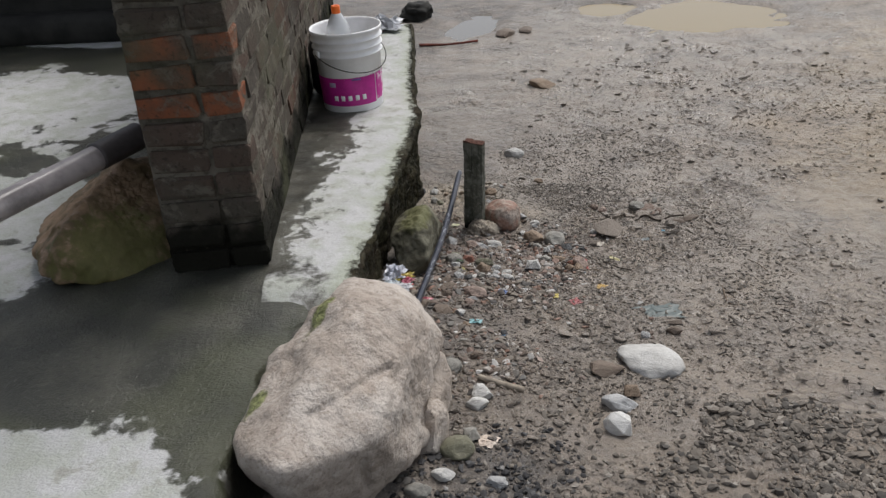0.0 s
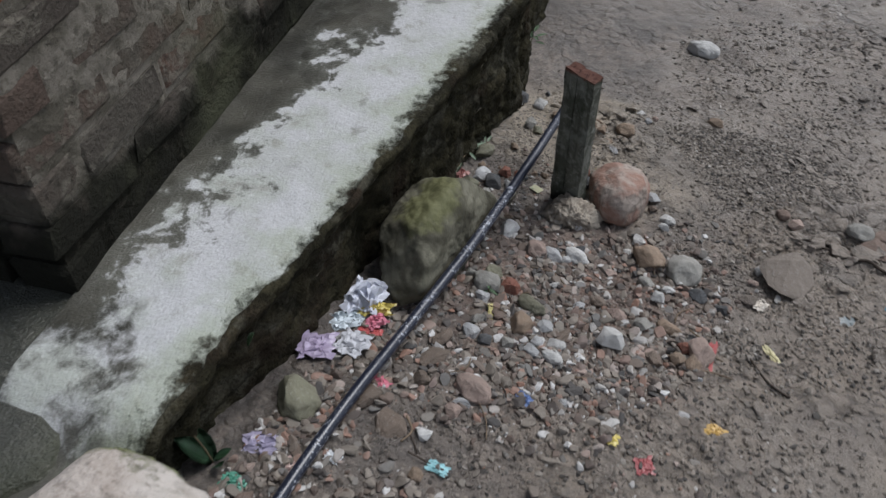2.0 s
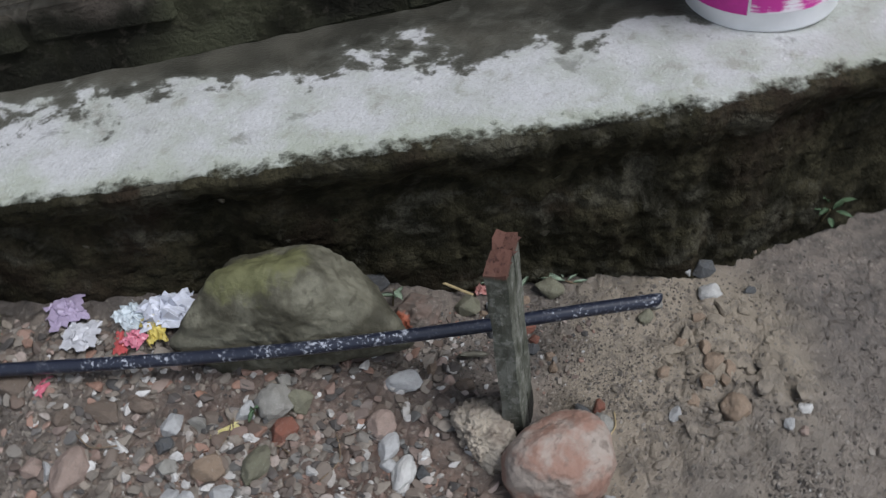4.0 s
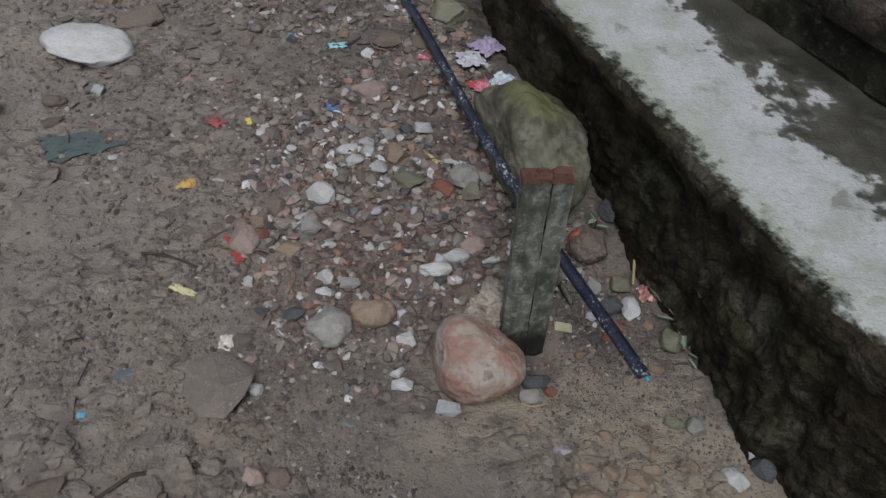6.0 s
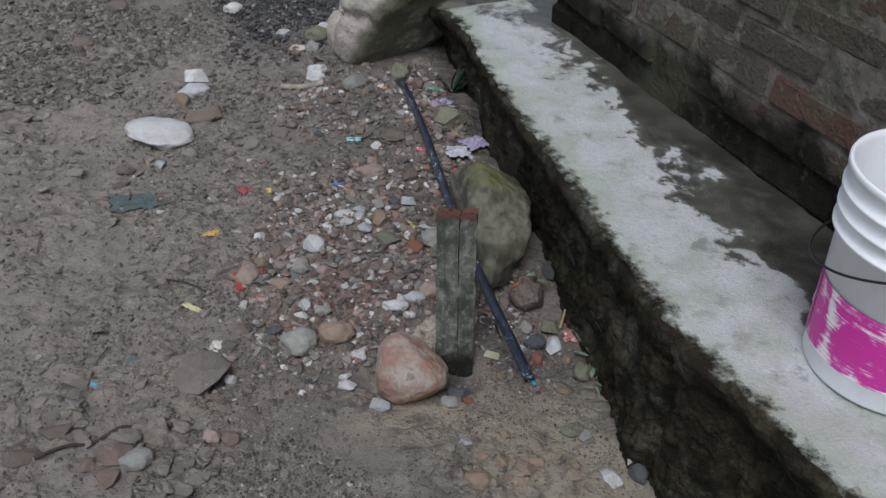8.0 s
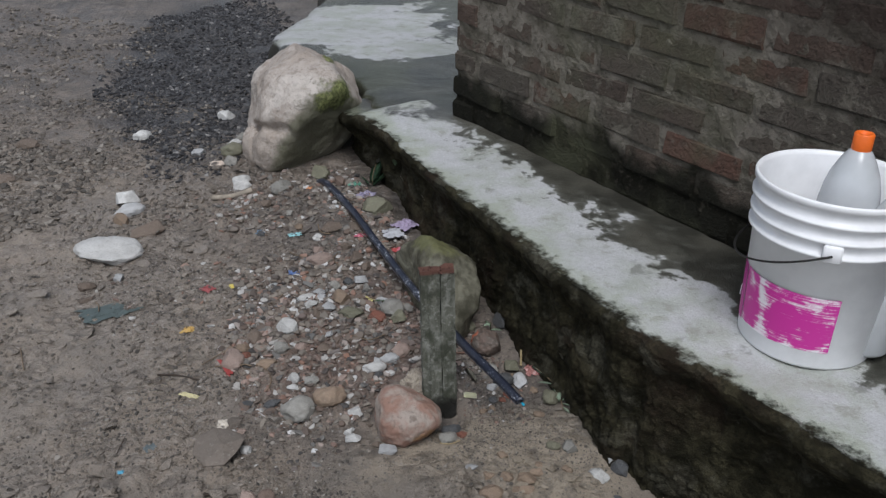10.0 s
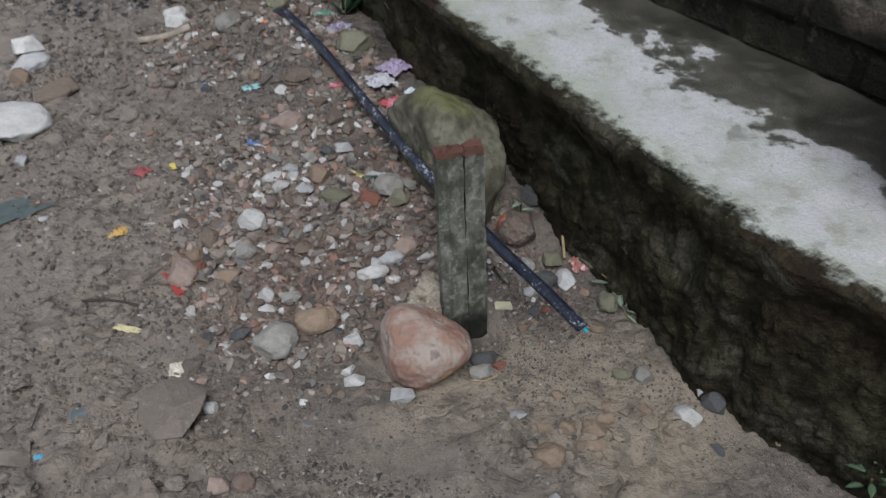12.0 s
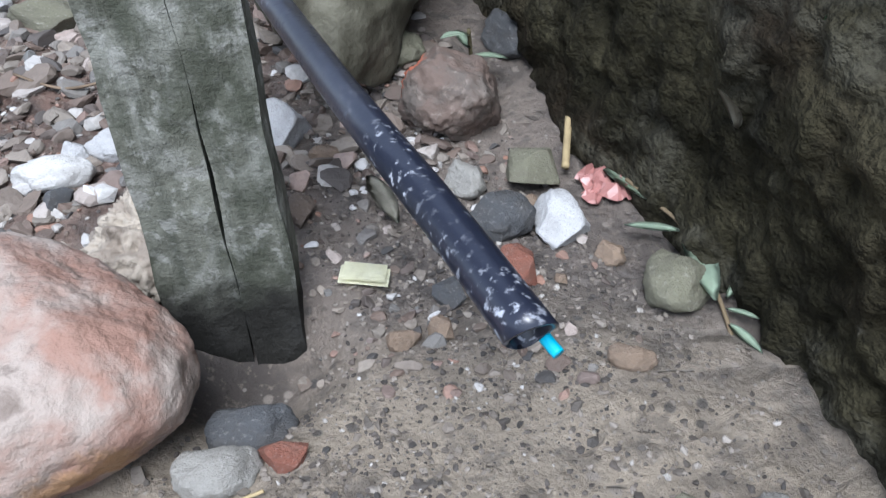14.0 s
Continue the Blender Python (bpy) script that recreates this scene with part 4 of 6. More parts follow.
S(0.757, -0.796, 0.113, 0.088, -166, "B")
S(0.808, -0.557, 0.027, 0.030, -163, "P")
S(0.481, -1.030, 0.062, 0.052, -173, "W")
S(0.234, -1.024, 0.061, 0.086, -178, "O")
S(0.182, -0.951, 0.041, 0.062, -180, "N")
S(0.836, -1.530, 0.061, 0.055, -168, "W")
S(0.545, -1.682, 0.063, 0.051, -173, "W")
S(-0.076, 0.357, 0.037, 0.027, -192, "T")
S(-0.104, 0.322, 0.032, 0.022, -193, "T")
S(0.752, 0.313, 0.067, 0.040, -154, "B")
S(0.792, 0.369, 0.077, 0.047, -151, "B")
S(1.232, -1.200, 0.077, 0.070, -159, "B")
S(1.212, -1.485, 0.093, 0.081, -161, "B")
S(0.485, 0.098, 0.022, 0.015, -164, "K")
S(0.480, -0.162, 0.033, 0.027, -168, "R")
S(0.474, -0.005, 0.034, 0.024, -167, "D")
S(-0.124, 0.291, 0.028, 0.024, -216, "T")
S(-0.173, 0.314, 0.028, 0.020, -220, "T")
S(-0.048, 0.264, 0.024, 0.017, -209, "T")
S(-0.257, 0.398, 0.032, 0.020, -230, "D")
S(-0.352, 0.402, 0.026, 0.018, -235, "T")
S(0.209, 0.101, 0.014, 0.011, -185, "B")
S(-0.085, 0.019, 0.031, 0.023, -203, "P")
S(-0.098, 0.064, 0.021, 0.019, -205, "R")
S(0.487, -1.075, 0.058, 0.042, 23, "W")
S(0.515, -1.280, 0.074, 0.067, 25, "O")
S(0.520, -1.207, 0.048, 0.054, 23, "G")
S(0.513, -1.363, 0.053, 0.036, 26, "W")
S(0.834, -1.016, 0.086, 0.073, 12, "W")
S(0.835, -0.871, 0.053, 0.053, 11, "T")
S(0.818, -0.932, 0.089, 0.053, 12, "P")
S(-0.771, 2.793, 0.136, 0.204, 20, "B")
S(-0.663, 2.874, 0.095, 0.134, 18, "B")
S(-0.228, 1.824, 0.141, 0.105, 17, "T")
S(-0.071, 0.870, 0.083, 0.063, 19, "W")
S(0.480, -1.429, 0.058, 0.039, 28, "G")
S(0.631, -1.332, 0.053, 0.034, 22, "P")


def rock_points(seed, detail):
    """Points and triangles of a small worn stone, about 1 across."""
    rng = random.Random(seed)
    bm = bmesh.new()
    bmesh.ops.create_icosphere(bm, subdivisions=detail, radius=0.56)
    cut = [(Vector((rng.gauss(0, 1), rng.gauss(0, 1), rng.gauss(0, 1))).normalized(), rng.uniform(0.20, 0.42)) for _ in range(8)]
    for v in bm.verts:
        for d, h in cut:
            over = v.co.dot(d) - h
            if over > 0:
                v.co -= d * over * 0.98
        v.co *= rng.uniform(0.97, 1.03)
    pts, tri = np.array([v.co[:] for v in bm.verts]), np.array([[v.index for v in f.verts] for f in bm.faces])
    bm.free()
    return pts, tri


def scatter(name, material, label, category, seed, regions, flat=1.0, detail=1, sink=0.10):
    """Many small stones in one mesh. A region: count, centre, radii, smallest and largest size."""
    rng = random.Random(seed)
    shapes = [rock_points(90 + i, detail) for i in range(12)]
    verts, faces, first = [], [], 0
    for count, (cx, cy), (rx, ry), lo, hi in regions:
        done = 0
        tries = 0
        while done < count and tries < count * 6:
            tries += 1
            a, r = rng.uniform(0, math.tau), math.sqrt(rng.random())
            x, y = cx + rx * r * math.cos(a), cy + ry * r * math.sin(a)
            rel = Vector((x, y, 0)) - CORNER
            s, n = rel.dot(U), rel.dot(NRM)
            if s > -0.30 and n < float(np.interp(s, [p for p, _ in EDGE], [q for _, q in EDGE])) + 0.0:
                continue
            if s <= -0.30 and x < float(np.interp(y, [p for p, _ in RIM], [q for _, q in RIM])) + 0.02:
                continue
            if r > 0.80 + 0.55 * noise.noise((x * 3.1, y * 3.1, seed + 0.5)):
                continue
            if noise.noise((x * 5, y * 5, seed)) < rng.uniform(-0.6, 0.35 if name != "cinders" else -0.3):
                continue
            size = lo + (hi - lo) * rng.random() ** 2.7
            m = pose(x, y, ground_at(x, y) + size * sink, rng.uniform(-25, 25), rng.uniform(-25, 25), rng.uniform(0, 360)) @ Matrix.Diagonal((size * rng.uniform(0.7, 1.4), size * rng.uniform(0.6, 1.1), size * rng.uniform(0.4, 0.75) * flat, 1))
            pts, tri = rng.choice(shapes)
            mat = np.array(m)
            verts.append(pts @ mat[:3, :3].T + mat[:3, 3])
            faces.append(tri + first)
            first += len(pts)
            done += 1
    verts, faces = np.concatenate(verts).tolist(), np.concatenate(faces).tolist()
    return put(name, mesh_of(name, verts, faces, False), material, label=label, category=category, kind="stuff")


scatter("rubble", RUBBLE, "mixed small pebbles and brick crumbs along the ledge foot", "rubble", 1,
        ((3900, (0.20, -0.38), (0.36, 0.50), 0.004, 0.027), (2200, (0.36, -0.17), (0.30, 0.28), 0.004, 0.026), (1300, (0.30, -0.88), (0.32, 0.28), 0.004, 0.028), (700, (-0.1, 0.02), (0.2, 0.22), 0.003, 0.013), (260, (0.45, 0.1), (0.2, 0.15), 0.004, 0.02), (500, (0.5, -0.6), (0.35, 0.5), 0.004, 0.022)), 1.0, 2)
scatter("gravel", GRAVEL, "scattered dark grit and gravel over the mud", "gravel", 2,
        ((5200, (1.0, -1.45), (0.70, 0.8), 0.004, 0.024), (4200, (0.75, -0.3), (0.6, 0.7), 0.003, 0.016), (3600, (0.55, 0.4), (0.65, 0.45), 0.0025, 0.013), (1100, (-0.1, 0.42), (0.35, 0.32), 0.0025, 0.009), (900, (0.6, 1.6), (1.2, 1.0), 0.004, 0.016), (300, (0.3, 3.0), (1.8, 1.2), 0.006, 0.02), (1500, (1.6, -0.5), (0.6, 1.6), 0.005, 0.026), (260, (0.53, -0.075), (0.062, 0.050), 0.004, 0.020), (2600, (1.25, -1.2), (0.45, 0.5), 0.010, 0.036), (3200, (1.55, -2.7), (0.8, 1.1), 0.006, 0.03)), sink=0.06)
scatter("cinders", CINDER, "black wet cinders and crushed stone beside the yard floor", "cinders", 3, ((8500, (0.66, -2.35), (0.46, 1.35), 0.006, 0.026), (900, (0.62, -1.35), (0.3, 0.35), 0.006, 0.024)))


GRIT = stone_material("grit", True, ((0.0, (0.035, 0.033, 0.031)), (0.45, (0.085, 0.072, 0.062)), (0.78, (0.18, 0.155, 0.128)), (0.95, (0.25, 0.22, 0.19)), (1.0, (0.42, 0.40, 0.37))))
scatter("grit", GRIT, "fine sandy grit on the mud round the post", "grit", 7, ((2600, (-0.10, 0.19), (0.22, 0.20), 0.0014, 0.0055), (1500, (0.10, 0.25), (0.25, 0.20), 0.0014, 0.005), (1200, (-0.08, -0.03), (0.16, 0.13), 0.0015, 0.007), (6500, (0.24, 0.44), (0.42, 0.26), 0.0025, 0.011), (3500, (0.55, 0.2), (0.5, 0.5), 0.0025, 0.009), (2500, (0.65, -0.7), (0.45, 0.5), 0.003, 0.012), (2500, (0.25, 0.85), (0.5, 0.4), 0.004, 0.013)), 1.0, 1)
scatter("mud_crumbs", MUD, "small crumbs of trodden mud all over the road", "mud", 8, ((5200, (0.75, -0.25), (0.75, 0.9), 0.004, 0.016), (4200, (0.45, 0.5), (0.75, 0.45), 0.003, 0.013), (2500, (0.9, 1.6), (1.1, 1.0), 0.006, 0.025), (1500, (1.1, -1.5), (0.6, 0.7), 0.005, 0.02)), 0.9, 1, 0.10)
scatter("mud_flakes", MUD, "curling tan flakes of drying mud by the ledge", "mud", 5, ((110, (-0.06, 0.36), (0.17, 0.11), 0.010, 0.046), (40, (0.06, 0.30), (0.10, 0.08), 0.008, 0.03)), 0.6, 2, 0.05)
scatter("mud_clods", MUD, "flat brown clods and trodden flakes of mud", "mud", 6, ((90, (0.63, 0.40), (0.16, 0.13), 0.010, 0.06), (120, (0.72, 0.30), (0.35, 0.25), 0.008, 0.05), (120, (0.62, -0.75), (0.30, 0.35), 0.008, 0.045), (200, (1.2, -0.6), (0.5, 0.8), 0.01, 0.05), (220, (0.5, 0.9), (0.8, 0.6), 0.008, 0.04), (120, (0.9, 0.0), (0.5, 0.5), 0.008, 0.04), (220, (0.55, 0.5), (0.35, 0.25), 0.006, 0.03), (260, (0.5, -1.0), (0.4, 0.3), 0.008, 0.04), (260, (0.6, 2.1), (1.2, 1.0), 0.008, 0.05)), 0.7, 2, 0.08)


# ---- brick wall ----
COURSE, LONG, DEEP, THICK = 0.0745, 0.237, 0.059, 0.27
WALL_H, WALL_LEN = 1.55, 3.3


def box_bm(sx, sy, sz, bevel=0.0, seed=0, wobble=0.0):
    bm = bmesh.new()
    bmesh.ops.create_cube(bm, size=1.0)
    for v in bm.verts:
        v.co = Vector((v.co.x * sx, v.co.y * sy, v.co.z * sz))
    if bevel:
        bmesh.ops.bevel(bm, geom=list(bm.edges), offset=bevel, segments=1, affect="EDGES", profile=0.6)
    if wobble:
        rng = random.Random(seed)
        for v in bm.verts:
            v.co += Vector((rng.uniform(-1, 1), rng.uniform(-1, 1), rng.uniform(-1, 1))) * wobble
    return bm


def build_wall():
    core = bmesh.new()
    bmesh.ops.create_cube(core, size=1.0)
    for v in core.verts:
        v.co = Vector((v.co.x * WALL_LEN, v.co.y * (THICK - 0.007), v.co.z * WALL_H))
    bmesh.ops.subdivide_edges(core, edges=[e for e in core.edges if abs(e.verts[0].co.z - e.verts[1].co.z) > 1], cuts=120)
    bmesh.ops.subdivide_edges(core, edges=[e for e in core.edges if abs(e.verts[0].co.x - e.verts[1].co.x) > 1], cuts=230)
    bmesh.ops.subdivide_edges(core, edges=[e for e in core.edges if abs(e.verts[0].co.y - e.verts[1].co.y) > 0.1], cuts=16)
    for v in core.verts:
        w = 0.004 * noise.noise(v.co * 9) + 0.004 * noise.noise(v.co * 29) + 0.003 * noise.noise(v.co * 60)
        if abs(v.co.y) > THICK / 2 - 0.02:
            v.co.y += math.copysign(w, v.co.y)
        if abs(v.co.x) > WALL_LEN / 2 - 0.01:
            v.co.x += math.copysign(w, v.co.x)
    base = 0.30
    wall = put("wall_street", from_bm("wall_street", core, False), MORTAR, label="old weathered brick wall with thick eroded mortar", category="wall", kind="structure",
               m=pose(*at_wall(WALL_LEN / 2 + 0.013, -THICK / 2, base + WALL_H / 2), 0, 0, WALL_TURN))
    inv = wall.matrix_basis.inverted()
    stretch = [from_bm("brick", box_bm(LONG - 0.018, 0.10, DEEP, 0.006, i, 0.0045), False) for i in range(6)]
    half = [from_bm("brick", box_bm(LONG / 2 - 0.018, 0.10, DEEP, 0.006, 20 + i, 0.0045), False) for i in range(4)]
    head = [from_bm("brick", box_bm(0.10, 0.155, DEEP, 0.006, 40 + i, 0.0045), False) for i in range(4)]
    for me in stretch + half + head:
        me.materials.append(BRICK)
    red = {"half": from_bm("brick", box_bm(LONG / 2 - 0.018, 0.10, DEEP, 0.006, 62, 0.0045), False),
           "head": from_bm("brick", box_bm(0.10, 0.155, DEEP, 0.006, 63, 0.0045), False)}
    for me in red.values():
        me.materials.append(RED_BRICK)
    rng = random.Random(8)
    rest_v, rest_f = [], []

    def lay(me, s, n, z, keep):
        m = pose(*at_wall(s, n, z), rng.uniform(-0.6, 0.6), rng.uniform(-0.8, 0.5), WALL_TURN + rng.uniform(-0.6, 0.6))
        if keep:
            ob = new("brick", me)
            ob.parent = wall
            ob.matrix_basis = inv @ m
        else:
            first = len(rest_v)
            rest_v.extend(inv @ m @ v.co for v in me.vertices)
            rest_f.extend([first + i for i in p.vertices] for p in me.polygons)

    rows = int(WALL_H / COURSE)
    for r in range(rows):
        z = base + 0.035 + COURSE * (r + 0.5)
        keep = r < 14
        off = 0.0 if r % 2 else LONG / 2
        s = off
        if off:
            lay(red["half"] if r in (6, 8) else rng.choice(half), LONG / 4 - 0.010, -0.046 + rng.uniform(-0.004, 0.003), z, keep)
        while s + LONG < WALL_LEN:
            lay(rng.choice(stretch), s + LONG / 2 - 0.011, -0.047 + rng.uniform(-0.005, 0.003), z, keep and s < 2.3)
            s += LONG
        lay(red["head"] if r in (6, 7, 8) else rng.choice(head), 0.046 + rng.uniform(-0.004, 0.004), -0.186, z, keep)
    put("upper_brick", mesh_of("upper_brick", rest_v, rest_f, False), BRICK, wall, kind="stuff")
    return wall


build_wall()


# ---- yard: dark stone wall at the back, rock, pipe ----
# Near-black stone: the covered yard's shade is put into the back wall's colour.
DARK = plain("dark_shaded_stone", (0.030, 0.029, 0.026), 0.8, 0.3, 6.0, 0.6, 0.6)
back_u = Vector((0.95, 0.29, 0)).normalized()
back = put("wall_back", from_bm("wall_back", box_bm(3.6, 0.3, 1.3, 0.02), False), DARK, label="stone wall behind the yard with its shade painted dark", category="wall", kind="structure",
           m=pose(-3.45, 1.06, 0.93, 0, 0, math.degrees(math.atan2(back_u.y, back_u.x))))
put("kerb_back", from_bm("kerb_back", box_bm(3.4, 0.22, 0.16, 0.03, 2, 0.01), True), DARK, label="low stone kerb along the back wall with shade painted dark", category="kerb", kind="structure",
    m=pose(-3.35, 0.84, 0.41, 0, 0, math.degrees(math.atan2(back_u.y, back_u.x))))

YARDROCK = rock_material("yard_stone", (0.24, 0.16, 0.10), (0.11, 0.078, 0.042), (0.36, 0.24, 0.19), moss=(0.062, 0.062, 0.018), moss_at=(0.12, -0.16, -0.06), moss_size=(0.26, 0.24, 0.16), scale=2.0, dark=(0.06, 0.048, 0.03))
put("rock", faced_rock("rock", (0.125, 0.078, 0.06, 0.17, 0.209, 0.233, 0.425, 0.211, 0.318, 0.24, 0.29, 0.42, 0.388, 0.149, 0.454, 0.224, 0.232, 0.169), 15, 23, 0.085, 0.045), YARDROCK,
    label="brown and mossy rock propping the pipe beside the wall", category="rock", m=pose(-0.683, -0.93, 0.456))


def tube(name, points, radius, material, sides=14, hollow=0.0, parent=None, label="", category="", wobble=0.0, kind="", slant=0.0):
    """A round bar or hose through the points; hollow: its wall's thickness."""
    pts = [Vector(p) for p in points]
    dense = []
    for i in range(len(pts) - 1):
        p0, p1, p2, p3 = pts[max(i - 1, 0)], pts[i], pts[i + 1], pts[min(i + 2, len(pts) - 1)]
        for k in range(10):
            t = k / 10
            dense.append(0.5 * (2 * p1 + (p2 - p0) * t + (2 * p0 - 5 * p1 + 4 * p2 - p3) * t * t + (3 * p1 - p0 - 3 * p2 + p3) * t ** 3))
    dense.append(pts[-1])
    loops = [(p, radius) for p in dense]
    if hollow:
        loops = [(dense[1], radius - hollow), *((p, radius - hollow) for p in dense[:1]), *loops, (dense[-1], radius - hollow), (dense[-4], radius - hollow)]
    verts, faces = [], []
    for i, (p, r) in enumerate(loops):
        j = min(max(i - (2 if hollow else 0), 0), len(dense) - 1)
        d = (dense[min(j + 1, len(dense) - 1)] - dense[max(j - 1, 0)]).normalized()
        side = d.cross(Vector((0, 0, 1))).normalized()
        up = side.cross(d).normalized()
        for k in range(sides):
            a = math.tau * k / sides
            w = 1 + wobble * noise.noise((p.x * 9, p.y * 9, k * 0.7))
            tip = d * slant * r * math.sin(a) if j >= len(dense) - 1 else Vector()
            verts.append(p + (side * math.cos(a) + up * math.sin(a)) * r * w + tip)
    for i in range(len(loops) - 1):
        for k in range(sides):
            a, b = i * sides + k, i * sides + (k + 1) % sides
            faces.append((a, b, b + sides, a + sides))
    if not hollow:
        faces += [tuple(reversed(range(sides))), tuple(range((len(loops) - 1) * sides, len(loops) * sides))]
    me = mesh_of(name, verts, faces)
    return put(name, me, material, parent, label, category, kind=kind)


PIPE = plain("old_pipe", (0.44, 0.39, 0.38), 0.30, 0.5, 9.0, 0.2, 0.55)
pipe = empty("pipe", "rusty grey steel pipe propped on a rock", "pipe")
tube("pipe_body", ((-0.77, -1.42, 0.60), (-0.70, -1.00, 0.62), (-0.64, -0.60, 0.64)), 0.036, PIPE, 18, 0.004, pipe)
tube("sleeve", ((-0.692, -0.95, 0.624), (-0.668, -0.79, 0.632)), 0.041, plain("dark_sleeve", (0.07, 0.06, 0.06), 0.5), 18, 0.0, pipe)
put("flat_stone", rock_mesh("flat_stone", 27, (0.20, 0.12, 0.05), cuts=6), DARK, label="small dark flat stone on the yard floor", category="stone", m=pose(-0.98, -0.62, 0.352, 0, 0, 30))


# ---- post ----
def wood_material():
    n = Nodes("old_wood")
    v = n.coord()
    grain = n.noise(n.scaled(v, (70, 70, 5.0)), 1.0, 6, 0.65, 0.5)
    col = n.mix(n.step(grain, 0.35, 0.65), (0.075, 0.078, 0.062), (0.130, 0.131, 0.106))
    col = n.mix(n.math("MULTIPLY", n.step(n.noise(n.scaled(v, (1, 1, 0.6)), 26, 5, 0.6, 0.8), 0.47, 0.58), 0.8), col, (0.185, 0.187, 0.162))
    col = n.mix(n.math("MULTIPLY", n.step(n.noise(v, 75, 5, 0.7, 0.3), 0.52, 0.62), 0.6), col, (0.26, 0.26, 0.235))
    col = n.mix(n.math("MULTIPLY", n.step(n.noise(n.scaled(v, (1, 1, 0.7), (3, 1, 2)), 21, 6, 0.65), 0.48, 0.60), 0.75), col, (0.044, 0.048, 0.034))
    col = n.mix(n.step(n.math("ADD", n.axes(v)[2], n.math("MULTIPLY", n.noise(v, 30, 3), 0.010)), 0.366, 0.373), col, (0.11, 0.055, 0.042))
    # Post's foot near black: wet wood, with the pit's shade painted in.
    wet = n.step(n.math("ADD", n.axes(v)[2], n.math("MULTIPLY", n.noise(v, 28, 4), 0.05)), 0.085, 0.055)
    col = n.mix(n.math("MULTIPLY", wet, 0.92), col, (0.013, 0.012, 0.011))
    return n.done(col, 0.85, n.bump(n.math("ADD", grain, n.math("MULTIPLY", n.noise(v, 60, 5, 0.7), 1.2)), 0.8, 0.004), spec=0.15)


def build_post():
    """Two weathered halves with a split between them, the top broken off."""
    wood = wood_material()
    post = empty("wooden_post", "short grey weathered split wooden post in the mud", "post", m=pose(0.046, 0.060, -0.02, 0.5, 2.8, -3.0))
    for name, x0, x1, seed in (("left_half", -0.036, -0.0060, 1), ("right_half", -0.0046, 0.036, 2)):
        rng = random.Random(seed)
        bm = bmesh.new()
        rows = 22
        rings = []
        for k in range(rows):
            z = -0.10 + 0.470 * k / (rows - 1)
            wide = 1.05 - 0.05 * (k / rows)
            ring = []
            for x, y in ((x0, -0.0135), ((x0 + x1) / 2, -0.0145), (x1, -0.0135), (x1 + 0.0005, 0), (x1, 0.0135), ((x0 + x1) / 2, 0.0145), (x0, 0.0135), (x0 - 0.0005, 0)):
                top = rng.uniform(-0.003, 0.003) if k == rows - 1 else 0
                ring.append(bm.verts.new((x * wide + rng.uniform(-1, 1) * 0.0014, y + rng.uniform(-1, 1) * 0.0014, z + top)))
            rings.append(ring)
        for a, b in zip(rings, rings[1:]):
            for i in range(8):
                bm.faces.new((a[i], a[(i + 1) % 8], b[(i + 1) % 8], b[i]))
        bm.faces.new(rings[-1])
        bm.faces.new(list(reversed(rings[0])))
        bmesh.ops.recalc_face_normals(bm, faces=bm.faces)
        put(name, from_bm(name, bm, False), wood, post)
    splinter = bmesh.new()
    rng = random.Random(6)
    for _ in range(40):
        x, y = rng.uniform(-0.034, 0.034), rng.uniform(-0.012, 0.012)
        h, w = rng.uniform(0.001, 0.0045), rng.uniform(0.004, 0.008)
        tip = splinter.verts.new((x + rng.uniform(-1, 1) * 0.004, y, 0.369 + h))
        ring = [splinter.verts.new((x + w * math.cos(a), y + w * math.sin(a), 0.364)) for a in (0, 2.1, 4.2)]
        for i in range(3):
            splinter.faces.new((ring[i], ring[(i + 1) % 3], tip))
    part("splinters", splinter, plain("red_rot", (0.10, 0.050, 0.040), 0.9, 0.2, 60, 0.4, 0.6), post, "reddish rotten broken top")


build_post()


# ---- hose ----
def hose_material():
    n = Nodes("black_hose")
    v = n.coord()
    mud = n.step(n.math("ADD", n.noise(v, 210, 3, 0.6), n.math("MULTIPLY", n.noise(v, 45, 3), 0.35)), 0.72, 0.86)
    streak = n.step(n.noise(v, 11, 4), 0.44, 0.60)
    col = n.mix(n.math("MULTIPLY", mud, n.math("ADD", n.math("MULTIPLY", streak, 0.85), 0.12)), (0.014, 0.017, 0.030), (0.42, 0.44, 0.49))
    return n.done(col, n.math("ADD", n.math("MULTIPLY", mud, 0.4), 0.30), n.bump(n.noise(v, 80, 3), 0.1, 0.002), spec=0.55)


hose = empty("hose", "black plastic water hose spattered with dry mud", "hose")
hose_pts = [(0.250, -1.00, 0.118), (0.224, -0.925, 0.146), (0.165, -0.72, 0.142), (0.107, -0.487, 0.126), (0.052, -0.250, 0.121), (-0.012, -0.010, 0.122), (-0.036, 0.080, 0.126), (-0.060, 0.165, 0.129), (-0.081, 0.247, 0.132)]
tube("hose_body", hose_pts, 0.0101, hose_material(), 20, 0.002, hose, slant=0.75)
tube("wire", ((-0.084, 0.225, 0.125), (-0.0885, 0.238, 0.122), (-0.0920, 0.2450, 0.1200)), 0.0026, plain("blue_plastic", (0.02, 0.42, 0.62), 0.4, 0.5, 40, 0.05, 0.1), 8, 0.0, hose, "bright blue wire tip")


